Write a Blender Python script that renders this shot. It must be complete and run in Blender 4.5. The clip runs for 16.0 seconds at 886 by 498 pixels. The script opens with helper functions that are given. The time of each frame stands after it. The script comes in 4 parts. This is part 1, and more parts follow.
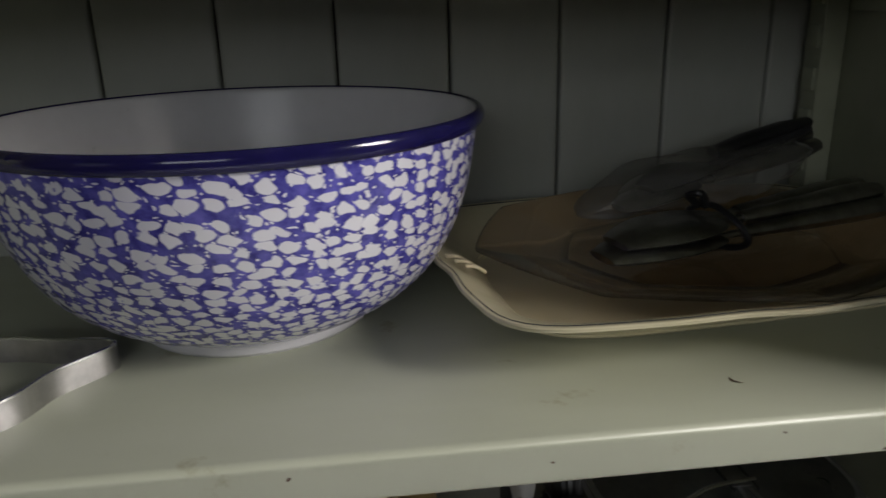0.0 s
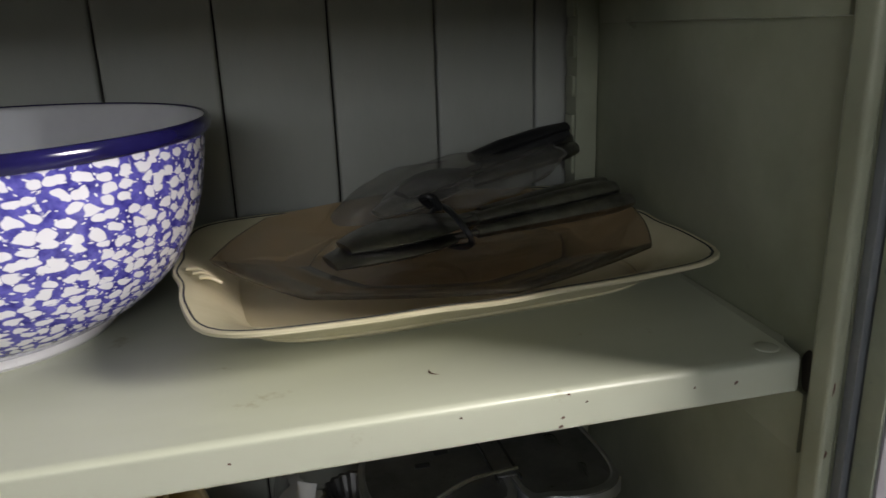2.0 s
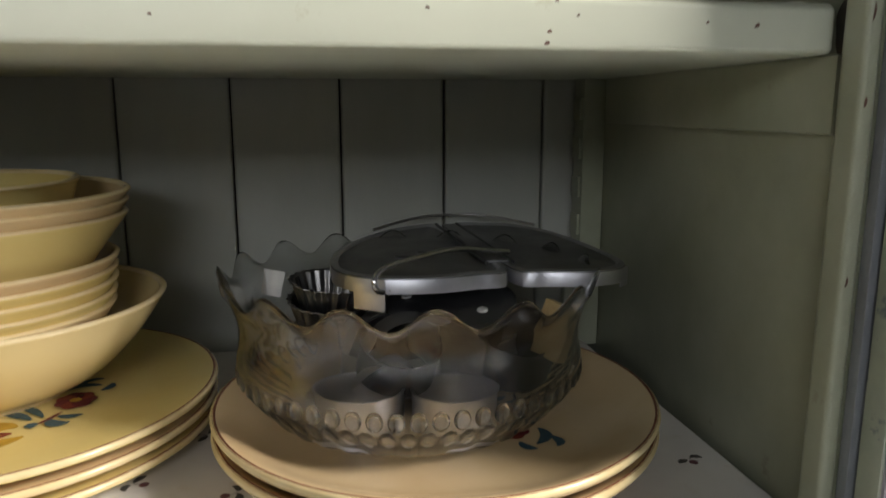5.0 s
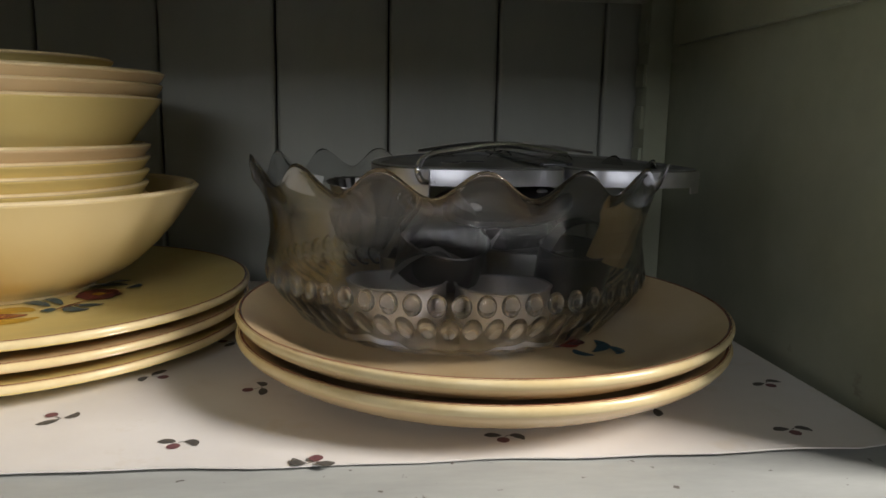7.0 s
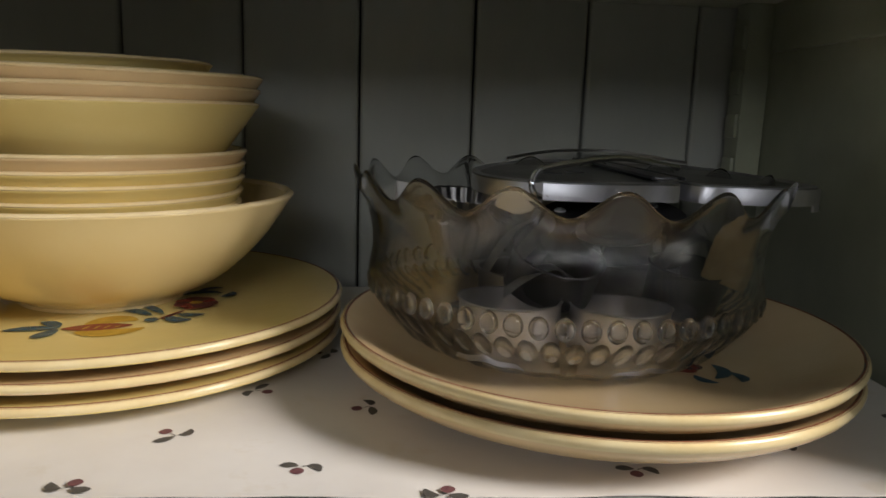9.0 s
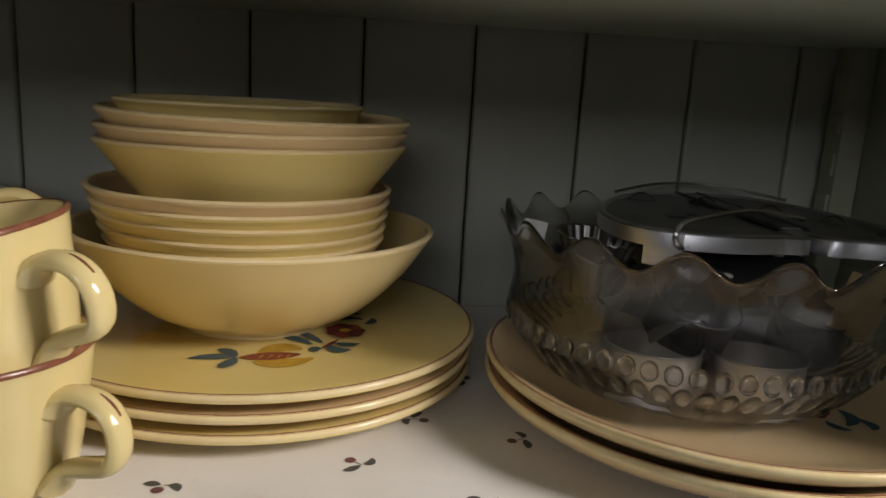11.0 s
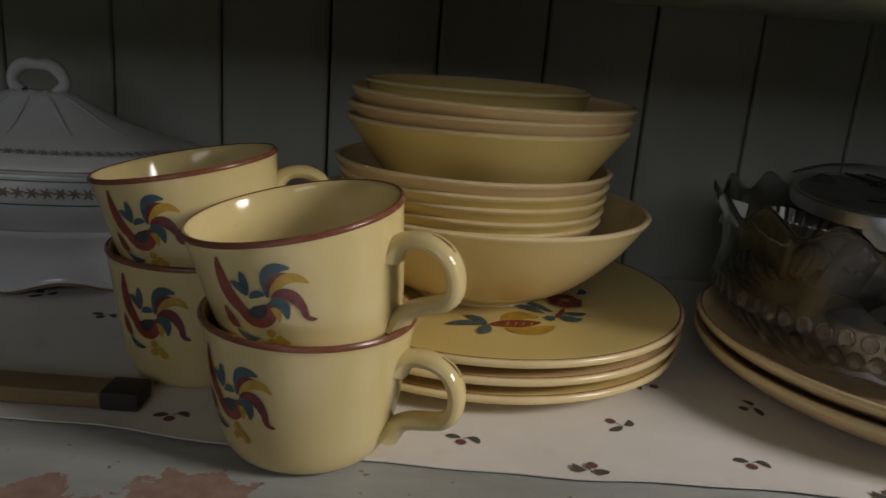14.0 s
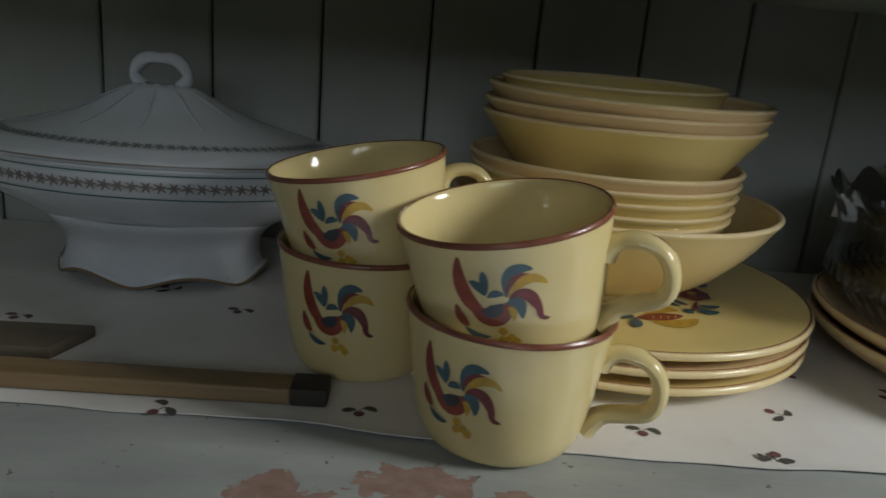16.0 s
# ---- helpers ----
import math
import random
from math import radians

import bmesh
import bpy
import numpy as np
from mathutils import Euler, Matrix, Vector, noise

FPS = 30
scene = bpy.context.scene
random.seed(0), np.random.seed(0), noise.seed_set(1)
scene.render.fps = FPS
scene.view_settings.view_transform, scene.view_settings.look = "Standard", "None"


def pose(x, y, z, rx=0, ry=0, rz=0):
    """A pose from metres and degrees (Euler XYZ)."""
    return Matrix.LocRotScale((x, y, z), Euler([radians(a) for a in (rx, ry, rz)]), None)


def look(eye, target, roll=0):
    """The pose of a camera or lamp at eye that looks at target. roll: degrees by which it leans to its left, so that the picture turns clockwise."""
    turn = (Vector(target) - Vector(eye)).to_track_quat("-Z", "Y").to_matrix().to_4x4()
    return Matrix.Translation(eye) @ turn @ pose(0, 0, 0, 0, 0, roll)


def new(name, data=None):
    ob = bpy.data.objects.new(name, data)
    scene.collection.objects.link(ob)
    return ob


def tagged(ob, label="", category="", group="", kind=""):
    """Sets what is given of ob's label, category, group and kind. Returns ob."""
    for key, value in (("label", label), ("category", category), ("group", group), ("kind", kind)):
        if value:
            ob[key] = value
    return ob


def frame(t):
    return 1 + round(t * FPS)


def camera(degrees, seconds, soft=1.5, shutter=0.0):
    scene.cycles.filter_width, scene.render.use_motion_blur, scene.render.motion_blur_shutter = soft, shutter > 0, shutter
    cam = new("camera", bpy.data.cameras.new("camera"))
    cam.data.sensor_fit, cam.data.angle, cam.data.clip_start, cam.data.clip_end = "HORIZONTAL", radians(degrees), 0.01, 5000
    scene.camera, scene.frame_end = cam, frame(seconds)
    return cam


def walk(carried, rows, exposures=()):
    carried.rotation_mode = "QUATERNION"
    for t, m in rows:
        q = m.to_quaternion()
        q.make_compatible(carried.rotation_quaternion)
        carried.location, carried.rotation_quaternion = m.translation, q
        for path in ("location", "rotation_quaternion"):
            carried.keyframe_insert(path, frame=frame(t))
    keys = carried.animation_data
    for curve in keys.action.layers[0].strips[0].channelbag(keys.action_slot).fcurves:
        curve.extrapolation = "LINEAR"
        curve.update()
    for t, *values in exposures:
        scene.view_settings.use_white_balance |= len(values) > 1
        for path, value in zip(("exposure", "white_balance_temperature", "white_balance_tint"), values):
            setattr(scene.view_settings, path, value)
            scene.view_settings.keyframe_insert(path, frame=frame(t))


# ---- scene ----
cam = camera(62.4, 16.0, shutter=0.5)
METRES, EYE, TILT, LEAN, TURN = 0.83, 1.346, 0.0, 0.0, -6.2
ROWS = [
    (0.0, 0.0, 0.0, 0.0, -0.45, -18.01, 1.38),
    (0.5, 0.0396, -0.023, 0.0017, -2.2, -17.69, 0.82),
    (1.0, 0.0889, -0.032, -0.0026, -4.07, -17.28, 1.15),
    (1.5, 0.122, -0.028, -0.0028, -5.8, -17.15, 1.95),
    (2.0, 0.1369, -0.024, -0.0071, -7.5, -16.96, 1.99),
    (2.5, 0.1524, -0.0396, -0.0461, -8.62, -15.74, 1.77),
    (3.0, 0.1597, -0.0644, -0.0935, -9.7, -14.67, 1.13),
    (3.5, 0.1506, -0.0637, -0.1395, -7.02, -11.85, 0.87),
    (4.0, 0.1531, -0.0621, -0.1823, -5.28, -10.64, 0.33),
    (4.5, 0.163, -0.0447, -0.2345, -5.1, -11.04, 0.21),
    (7.0, 0.1688, 0.0047, -0.3705, -0.68, -10.05, -1.07),
    (7.5, 0.1662, 0.0124, -0.3751, -0.14, -10.5, -1.13),
    (8.0, 0.1569, 0.0171, -0.3724, 0.16, -10.52, -0.89),
    (8.5, 0.134, 0.0246, -0.3669, 0.82, -10.65, -1.26),
    (9.0, 0.1146, 0.0233, -0.361, 1.66, -10.58, -1.84),
    (11.5, -0.0001, -0.0186, -0.3136, 3.6, -12.51, -3.81),
    (12.0, -0.0218, -0.028, -0.3117, 4.35, -13.26, -4.24),
    (12.5, -0.0458, -0.0321, -0.3105, 5.12, -14.14, -4.37),
    (13.0, -0.0707, -0.0403, -0.3081, 5.59, -14.7, -4.44),
    (13.5, -0.099, -0.0506, -0.3046, 5.8, -15.11, -4.4),
    (14.0, -0.127, -0.0549, -0.3066, 5.69, -15.47, -4.34),
    (14.5, -0.1549, -0.057, -0.3098, 5.41, -15.79, -4.2),
    (15.0, -0.1841, -0.0624, -0.3074, 4.84, -16.15, -4.09),
    (15.5, -0.2168, -0.0719, -0.3053, 4.2, -16.32, -4.41),
    (16.0, -0.2567, -0.0726, -0.3071, 3.72, -16.46, -4.77),
]
EXPOSURES = [(0.0, -1.05, 6600, 11), (1.5, -0.42, 6600, 12), (2.5, -0.22, 6600, 12), (3.7, -0.14, 6600, 12), (4.5, 0.10, 6600, 12), (7.0, -0.18, 6600, 13), (9.0, -0.27, 6650, 13), (11.5, -0.76, 6800, 14), (12.5, -1.07, 6750, 14), (14.5, -1.34, 6650, 13), (16.0, -0.96, 6050, 6)]
walk(cam, [(t, pose(0, 0, EYE, TILT, LEAN, TURN) @ pose(METRES * x, METRES * y, METRES * z, 90 + pitch, roll, yaw)) for t, x, y, z, yaw, pitch, roll in ROWS], EXPOSURES)

# ---- world and lights ----
world = bpy.data.worlds.new("world")
scene.world = world
world.use_nodes = True
sky = world.node_tree.nodes.new("ShaderNodeTexSky")
sky.sky_type, sky.sun_disc, sky.sun_elevation, sky.sun_rotation = "NISHITA", False, radians(35), radians(200)
world.node_tree.links.new(sky.outputs[0], world.node_tree.nodes["Background"].inputs[0])
world.node_tree.nodes["Background"].inputs[1].default_value = 0.05


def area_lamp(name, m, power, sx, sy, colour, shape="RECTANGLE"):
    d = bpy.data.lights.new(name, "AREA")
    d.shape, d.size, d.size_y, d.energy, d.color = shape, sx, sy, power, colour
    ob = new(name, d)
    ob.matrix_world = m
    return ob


area_lamp("side_window_glow", look((1.26, -0.18, 1.69), (0.0, 0.28, 1.05)), 40, 0.40, 0.45, (1.0, 0.97, 0.93))
area_lamp("back_window_glow", look((-0.55, -2.46, 1.93), (-0.1, 0.28, 1.1)), 15, 1.3, 0.6, (0.90, 0.95, 1.0))
# Added unseen source, narrowed to brighten the tiles mirrored in the glass bowl.
floor_fill = area_lamp("floor_fill_glow", look((-1.86, -1.30, 1.62), (0.30, -1.0, 0.0)), 40, 0.60, 0.60, (0.92, 0.96, 1.0))
floor_fill.data.spread = radians(50)


# ---- materials ----
def nodes_of(name):
    m = bpy.data.materials.new(name)
    m.use_nodes = True
    return m, m.node_tree.nodes, m.node_tree.links, m.node_tree.nodes["Principled BSDF"]


def ramp(nt, links, src, lo, hi, c1, c2):
    r = nt.new("ShaderNodeValToRGB")
    r.color_ramp.elements[0].position, r.color_ramp.elements[1].position = lo, hi
    r.color_ramp.elements[0].color, r.color_ramp.elements[1].color = (*c1, 1), (*c2, 1)
    links.new(src, r.inputs[0])
    return r.outputs[0]


def noise_tex(nt, links, scale, detail=4, rough=0.55, stretch=None, coord="Object"):
    tc = nt.new("ShaderNodeTexCoord")
    n = nt.new("ShaderNodeTexNoise")
    n.inputs["Scale"].default_value, n.inputs["Detail"].default_value, n.inputs["Roughness"].default_value = scale, detail, rough
    src = tc.outputs[coord]
    if stretch:
        mp = nt.new("ShaderNodeMapping")
        mp.inputs["Scale"].default_value = stretch
        links.new(src, mp.inputs[0])
        src = mp.outputs[0]
    links.new(src, n.inputs["Vector"])
    return n.outputs["Fac"]


def mixc(nt, links, fac, a, b, mode="MIX"):
    m = nt.new("ShaderNodeMix")
    m.data_type, m.blend_type = "RGBA", mode
    for sock, v in ((m.inputs[0], fac), (m.inputs[6], a), (m.inputs[7], b)):
        if isinstance(v, (int, float)):
            sock.default_value = v
        elif isinstance(v, tuple):
            sock.default_value = (*v, 1)
        else:
            links.new(v, sock)
    return m.outputs[2]


def math_node(nt, links, op, a, b=0.0, clamp=False):
    m = nt.new("ShaderNodeMath")
    m.operation, m.use_clamp = op, clamp
    for sock, v in zip(m.inputs, (a, b)):
        if isinstance(v, (int, float)):
            sock.default_value = v
        else:
            links.new(v, sock)
    return m.outputs[0]


def bump_to(nt, links, p, height, strength, dist):
    b = nt.new("ShaderNodeBump")
    b.inputs["Strength"].default_value, b.inputs["Distance"].default_value = strength, dist
    links.new(height, b.inputs["Height"])
    links.new(b.outputs[0], p.inputs["Normal"])


def surface(name, c1, c2, scale=30, fine=260, rough=0.5, metal=0.0, bump=0.15, dist=0.0006, spots=None, spot_level=0.68, stretch=None, coat=0.0, spec=0.5):
    """A plain real surface: two colours at one scale, fine relief at another, and dark or bare spots where given."""
    m, nt, links, p = nodes_of(name)
    col = ramp(nt, links, noise_tex(nt, links, scale, 5, 0.6, stretch), 0.3, 0.7, c1, c2)
    f = noise_tex(nt, links, fine, 3, 0.6, stretch)
    if spots:
        sp = noise_tex(nt, links, scale * 3.1, 6, 0.65)
        k = ramp(nt, links, sp, spot_level, spot_level + 0.05, (0, 0, 0), (1, 1, 1))
        col = mixc(nt, links, k, col, spots)
    links.new(col, p.inputs["Base Color"])
    links.new(math_node(nt, links, "ADD", rough - 0.06, math_node(nt, links, "MULTIPLY", f, 0.12)), p.inputs["Roughness"])
    p.inputs["Metallic"].default_value = metal
    p.inputs["Coat Weight"].default_value = coat
    p.inputs["Coat Roughness"].default_value = 0.08
    p.inputs["Specular IOR Level"].default_value = spec
    bump_to(nt, links, p, f, bump, dist)
    return m


shelf_paint = surface("shelf_paint", (0.455, 0.475, 0.36), (0.53, 0.55, 0.445), 6, 55, 0.38, bump=0.16, dist=0.0010, spots=(0.40, 0.395, 0.28), spot_level=0.67, stretch=(0.45, 1.3, 1))
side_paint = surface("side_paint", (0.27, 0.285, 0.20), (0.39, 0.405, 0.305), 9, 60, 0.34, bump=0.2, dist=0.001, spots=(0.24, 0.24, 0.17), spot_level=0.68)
board_paint = surface("board_paint", (0.35, 0.36, 0.32), (0.42, 0.43, 0.39), 8, 140, 0.45, bump=0.25, dist=0.0008, spots=(0.30, 0.29, 0.23), spot_level=0.72, stretch=(1.5, 1.5, 0.5))
lilac_paint = surface("lilac_paint", (0.235, 0.225, 0.24), (0.275, 0.262, 0.282), 12, 200, 0.5, bump=0.2)
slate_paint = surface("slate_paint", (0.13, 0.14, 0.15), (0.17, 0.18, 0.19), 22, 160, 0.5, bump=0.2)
reveal_paint = surface("reveal_paint", (0.22, 0.25, 0.20), (0.34, 0.36, 0.27), 22, 160, 0.5, bump=0.2, spots=(0.12, 0.14, 0.15), spot_level=0.6)
# near-black brown for wood, also laid as shade in the shelf-end gap
dark_wood_and_shade = surface("dark_wood_and_shade", (0.03, 0.025, 0.02), (0.06, 0.05, 0.04), 20, 160, 0.7)
chip_brown = surface("chip_brown", (0.06, 0.03, 0.022), (0.13, 0.06, 0.04), 300, 900, 0.8)
room_wall = surface("room_wall", (0.10, 0.098, 0.092), (0.13, 0.127, 0.12), 3, 90, 0.7)
room_floor = surface("room_floor", (0.07, 0.045, 0.03), (0.11, 0.07, 0.045), 6, 80, 0.5, stretch=(1, 6, 1))
tile_black = surface("tile_black", (0.02, 0.02, 0.022), (0.035, 0.035, 0.037), 9, 90, 0.35)
tile_white = surface("tile_white", (0.58, 0.57, 0.55), (0.66, 0.65, 0.62), 9, 90, 0.35)
cream = surface("cream_glaze", (0.74, 0.56, 0.19), (0.76, 0.625, 0.265), 9, 60, 0.14, bump=0.14, dist=0.0008, spots=(0.72, 0.53, 0.22), spot_level=0.74)
blush_glaze = surface("blush_glaze", (0.66, 0.47, 0.25), (0.72, 0.54, 0.30), 9, 60, 0.14, bump=0.12, dist=0.0008, spots=(0.64, 0.45, 0.22), spot_level=0.74)
buff_glaze = surface("buff_glaze", (0.73, 0.57, 0.27), (0.77, 0.62, 0.33), 8, 55, 0.14, bump=0.12, dist=0.0008, spots=(0.70, 0.52, 0.24), spot_level=0.74)
tan_glaze = surface("tan_glaze", (0.66, 0.47, 0.25), (0.73, 0.56, 0.33), 12, 60, 0.16, bump=0.12, dist=0.0008, spots=(0.58, 0.40, 0.22), spot_level=0.72)
cream_mug = surface("cream_mug_glaze", (0.675, 0.545, 0.25), (0.725, 0.60, 0.30), 20, 62, 0.10, bump=0.13, dist=0.0012, spots=(0.66, 0.51, 0.24), spot_level=0.66)
pale_edge = surface("pale_edge", (0.72, 0.56, 0.28), (0.79, 0.66, 0.38), 60, 300, 0.22, bump=0.05)
rim_brown = surface("rim_brown", (0.16, 0.055, 0.03), (0.24, 0.09, 0.05), 120, 300, 0.25, bump=0.05)
# Paler and glossier than the bowl glaze: the rims' highlight put into the colour.
rim_highlight = surface("rim_highlight", (0.76, 0.60, 0.32), (0.82, 0.68, 0.42), 60, 300, 0.07, bump=0.05)
ink = {n: surface("ink_" + n, c, tuple(min(1, v * 1.5) for v in c), 160, 400, 0.22, bump=0.03) for n, c in dict(
    red=(0.20, 0.045, 0.028), blue=(0.045, 0.085, 0.10), yellow=(0.42, 0.26, 0.035), maroon=(0.13, 0.026, 0.027), green=(0.11, 0.14, 0.06), dark=(0.035, 0.04, 0.045)).items()}
leaf_ink = surface("leaf_ink", (0.06, 0.055, 0.05), (0.11, 0.10, 0.085), 300, 500, 0.6)
berry_ink = surface("berry_ink", (0.11, 0.04, 0.05), (0.22, 0.09, 0.09), 300, 500, 0.6)
steel = surface("steel", (0.52, 0.52, 0.53), (0.62, 0.62, 0.63), 60, 400, 0.25, 1.0, bump=0.06, dist=0.0003)
dull_steel = surface("dull_steel", (0.34, 0.33, 0.33), (0.56, 0.55, 0.54), 45, 240, 0.36, 1.0, bump=0.12, dist=0.0004)
aluminium = surface("aluminium", (0.56, 0.56, 0.59), (0.70, 0.70, 0.73), 40, 260, 0.40, 1.0, bump=0.12, dist=0.0004, spots=(0.33, 0.31, 0.30), spot_level=0.68)
blade_steel = surface("blade_steel", (0.20, 0.197, 0.19), (0.42, 0.41, 0.40), 55, 240, 0.30, 1.0, bump=0.12, dist=0.0004)
tarnished = surface("tarnished", (0.18, 0.18, 0.185), (0.32, 0.32, 0.325), 30, 220, 0.42, 0.9, bump=0.15, dist=0.0004, spots=(0.08, 0.075, 0.07), spot_level=0.66)
tin_grey = surface("tin_grey", (0.20, 0.20, 0.20), (0.30, 0.29, 0.28), 60, 300, 0.4, 1.0)
black_iron = surface("black_iron", (0.018, 0.018, 0.02), (0.04, 0.04, 0.042), 50, 260, 0.4, bump=0.15)
rubber = surface("rubber_black", (0.012, 0.012, 0.013), (0.022, 0.022, 0.024), 60, 400, 0.35)
tan_wood = surface("tan_wood", (0.42, 0.29, 0.13), (0.55, 0.40, 0.2), 30, 300, 0.55, stretch=(1, 8, 8))
handle_wood = surface("handle_wood", (0.19, 0.125, 0.055), (0.30, 0.205, 0.10), 34, 420, 0.45, bump=0.25, stretch=(0.25, 3, 3), spots=(0.12, 0.065, 0.03), spot_level=0.66)
brown_wood = surface("brown_wood", (0.07, 0.055, 0.038), (0.12, 0.095, 0.065), 30, 420, 0.5, bump=0.25, stretch=(0.25, 3, 3))
white_china = surface("white_china", (0.62, 0.64, 0.67), (0.70, 0.71, 0.73), 20, 90, 0.14, bump=0.04)
platter_glaze = surface("platter_glaze", (0.66, 0.60, 0.40), (0.73, 0.67, 0.47), 22, 120, 0.2, bump=0.05, spots=(0.56, 0.47, 0.27), spot_level=0.72)
band_green = surface("band_green", (0.06, 0.16, 0.13), (0.09, 0.20, 0.17), 90, 300, 0.3)
band_rose = surface("band_rose", (0.19, 0.15, 0.135), (0.29, 0.25, 0.22), 200, 400, 0.3)
band_grey = surface("band_grey", (0.20, 0.21, 0.20), (0.30, 0.31, 0.29), 200, 400, 0.3)
blue_rim = surface("blue_rim_glaze", (0.008, 0.007, 0.05), (0.016, 0.013, 0.09), 40, 120, 0.12, bump=0.04)
bowl_white = surface("bowl_white_glaze", (0.62, 0.61, 0.64), (0.68, 0.67, 0.70), 30, 120, 0.30, bump=0.04)
label_white = surface("label_white", (0.62, 0.62, 0.62), (0.72, 0.72, 0.70), 90, 300, 0.6)


def sponge_blue():
    """White glaze with a netted cobalt sponge print of rounded blank cells."""
    m, nt, links, p = nodes_of("sponge_blue_glaze")
    tc = nt.new("ShaderNodeTexCoord")
    xyz = nt.new("ShaderNodeSeparateXYZ")
    links.new(tc.outputs["Object"], xyz.inputs[0])
    M = lambda op, a, b=0.0: math_node(nt, links, op, a, b)
    x, y, z = xyz.outputs
    turn = M("MULTIPLY", M("ARCTAN2", y, x), 0.118)
    rad = M("SQRT", M("ADD", M("MULTIPLY", x, x), M("MULTIPLY", y, y)))
    up = M("SUBTRACT", z, M("MULTIPLY", rad, -0.75))
    flat = nt.new("ShaderNodeCombineXYZ")
    links.new(M("ADD", turn, M("MULTIPLY", up, 0.2)), flat.inputs[0])
    links.new(M("MULTIPLY", up, 1.15), flat.inputs[1])
    wob = nt.new("ShaderNodeTexNoise")
    wob.inputs["Scale"].default_value, wob.inputs["Detail"].default_value = 105, 1.2
    links.new(flat.outputs[0], wob.inputs["Vector"])
    off = nt.new("ShaderNodeVectorMath")
    off.operation = "MULTIPLY_ADD"
    links.new(wob.outputs["Color"], off.inputs[0])
    off.inputs[1].default_value = (0.0095, 0.0095, 0.0)
    links.new(flat.outputs[0], off.inputs[2])

    def cells(scale, rnd, feature="F1"):
        v = nt.new("ShaderNodeTexVoronoi")
        v.voronoi_dimensions, v.feature = "2D", feature
        v.inputs["Scale"].default_value, v.inputs["Randomness"].default_value = scale, rnd
        links.new(off.outputs[0], v.inputs["Vector"])
        return v.outputs["Distance"]
    blank = ramp(nt, links, cells(104, 0.6), 0.345, 0.41, (0, 0, 0), (1, 1, 1))
    rag = ramp(nt, links, noise_tex(nt, links, 200, 3, 0.6), 0.28, 0.34, (0, 0, 0), (1, 1, 1))
    small = ramp(nt, links, cells(210, 1.0), 0.13, 0.19, (0, 0, 0), (1, 1, 1))
    nicks = ramp(nt, links, noise_tex(nt, links, 240, 2), 0.72, 0.76, (0, 0, 0), (0.8, 0.8, 0.8))
    k = M("MAXIMUM", M("MULTIPLY", M("MULTIPLY", blank, rag), small), nicks)
    blue = ramp(nt, links, noise_tex(nt, links, 120, 4, 0.65), 0.32, 0.66, (0.024, 0.020, 0.19), (0.13, 0.12, 0.50))
    links.new(mixc(nt, links, k, (0.74, 0.73, 0.79), blue), p.inputs["Base Color"])
    p.inputs["Roughness"].default_value = 0.16
    return m


def peeling_paint():
    """Grey-green shelf paint, scuffed, flaked down to a pinkish undercoat in patches near the front."""
    m, nt, links, p = nodes_of("peeling_paint")
    base = ramp(nt, links, noise_tex(nt, links, 16, 6, 0.65, (0.5, 1.6, 1)), 0.3, 0.7, (0.27, 0.279, 0.262), (0.40, 0.411, 0.385))
    tc = nt.new("ShaderNodeTexCoord")
    flake = noise_tex(nt, links, 62, 6, 0.62)
    total = None
    for (cx, cy, sx, sy) in ((-0.205, 0.243, 0.040, 0.022), (-0.263, 0.238, 0.030, 0.016), (-0.160, 0.236, 0.022, 0.010)):
        mp = nt.new("ShaderNodeMapping")
        mp.inputs["Location"].default_value = (-cx / sx, -cy / sy, 0)
        mp.inputs["Scale"].default_value = (1 / sx, 1 / sy, 0)
        links.new(tc.outputs["Object"], mp.inputs[0])
        ln = nt.new("ShaderNodeVectorMath")
        ln.operation = "LENGTH"
        links.new(mp.outputs[0], ln.inputs[0])
        near = math_node(nt, links, "SUBTRACT", 1.0, ln.outputs["Value"], True)
        total = near if total is None else math_node(nt, links, "MAXIMUM", total, near)
    level = math_node(nt, links, "ADD", flake, math_node(nt, links, "MULTIPLY", total, 0.45))
    k = ramp(nt, links, level, 0.66, 0.675, (0, 0, 0), (1, 1, 1))
    k = math_node(nt, links, "MULTIPLY", k, ramp(nt, links, total, 0.0, 0.02, (0, 0, 0), (1, 1, 1)))
    under = ramp(nt, links, noise_tex(nt, links, 120, 4), 0.3, 0.7, (0.24, 0.15, 0.115), (0.34, 0.235, 0.19))
    col = mixc(nt, links, k, base, under)
    specks = ramp(nt, links, noise_tex(nt, links, 130, 3), 0.69, 0.73, (0, 0, 0), (1, 1, 1))
    col = mixc(nt, links, specks, col, (0.10, 0.09, 0.075))
    links.new(col, p.inputs["Base Color"])
    p.inputs["Roughness"].default_value = 0.42
    bump_to(nt, links, p, math_node(nt, links, "SUBTRACT", math_node(nt, links, "MULTIPLY", noise_tex(nt, links, 150, 3), 0.3), k), 0.4, 0.0006)
    return m


def paper():
    m, nt, links, p = nodes_of("liner_paper")
    c = ramp(nt, links, noise_tex(nt, links, 10, 5, 0.6), 0.3, 0.7, (0.70, 0.665, 0.62), (0.80, 0.775, 0.74))
    k = ramp(nt, links, noise_tex(nt, links, 38, 5, 0.65), 0.60, 0.75, (0, 0, 0), (0.5, 0.5, 0.5))
    links.new(mixc(nt, links, k, c, (0.64, 0.57, 0.46)), p.inputs["Base Color"])
    p.inputs["Roughness"].default_value = 0.45
    bump_to(nt, links, p, noise_tex(nt, links, 26, 3), 0.25, 0.0015)
    return m


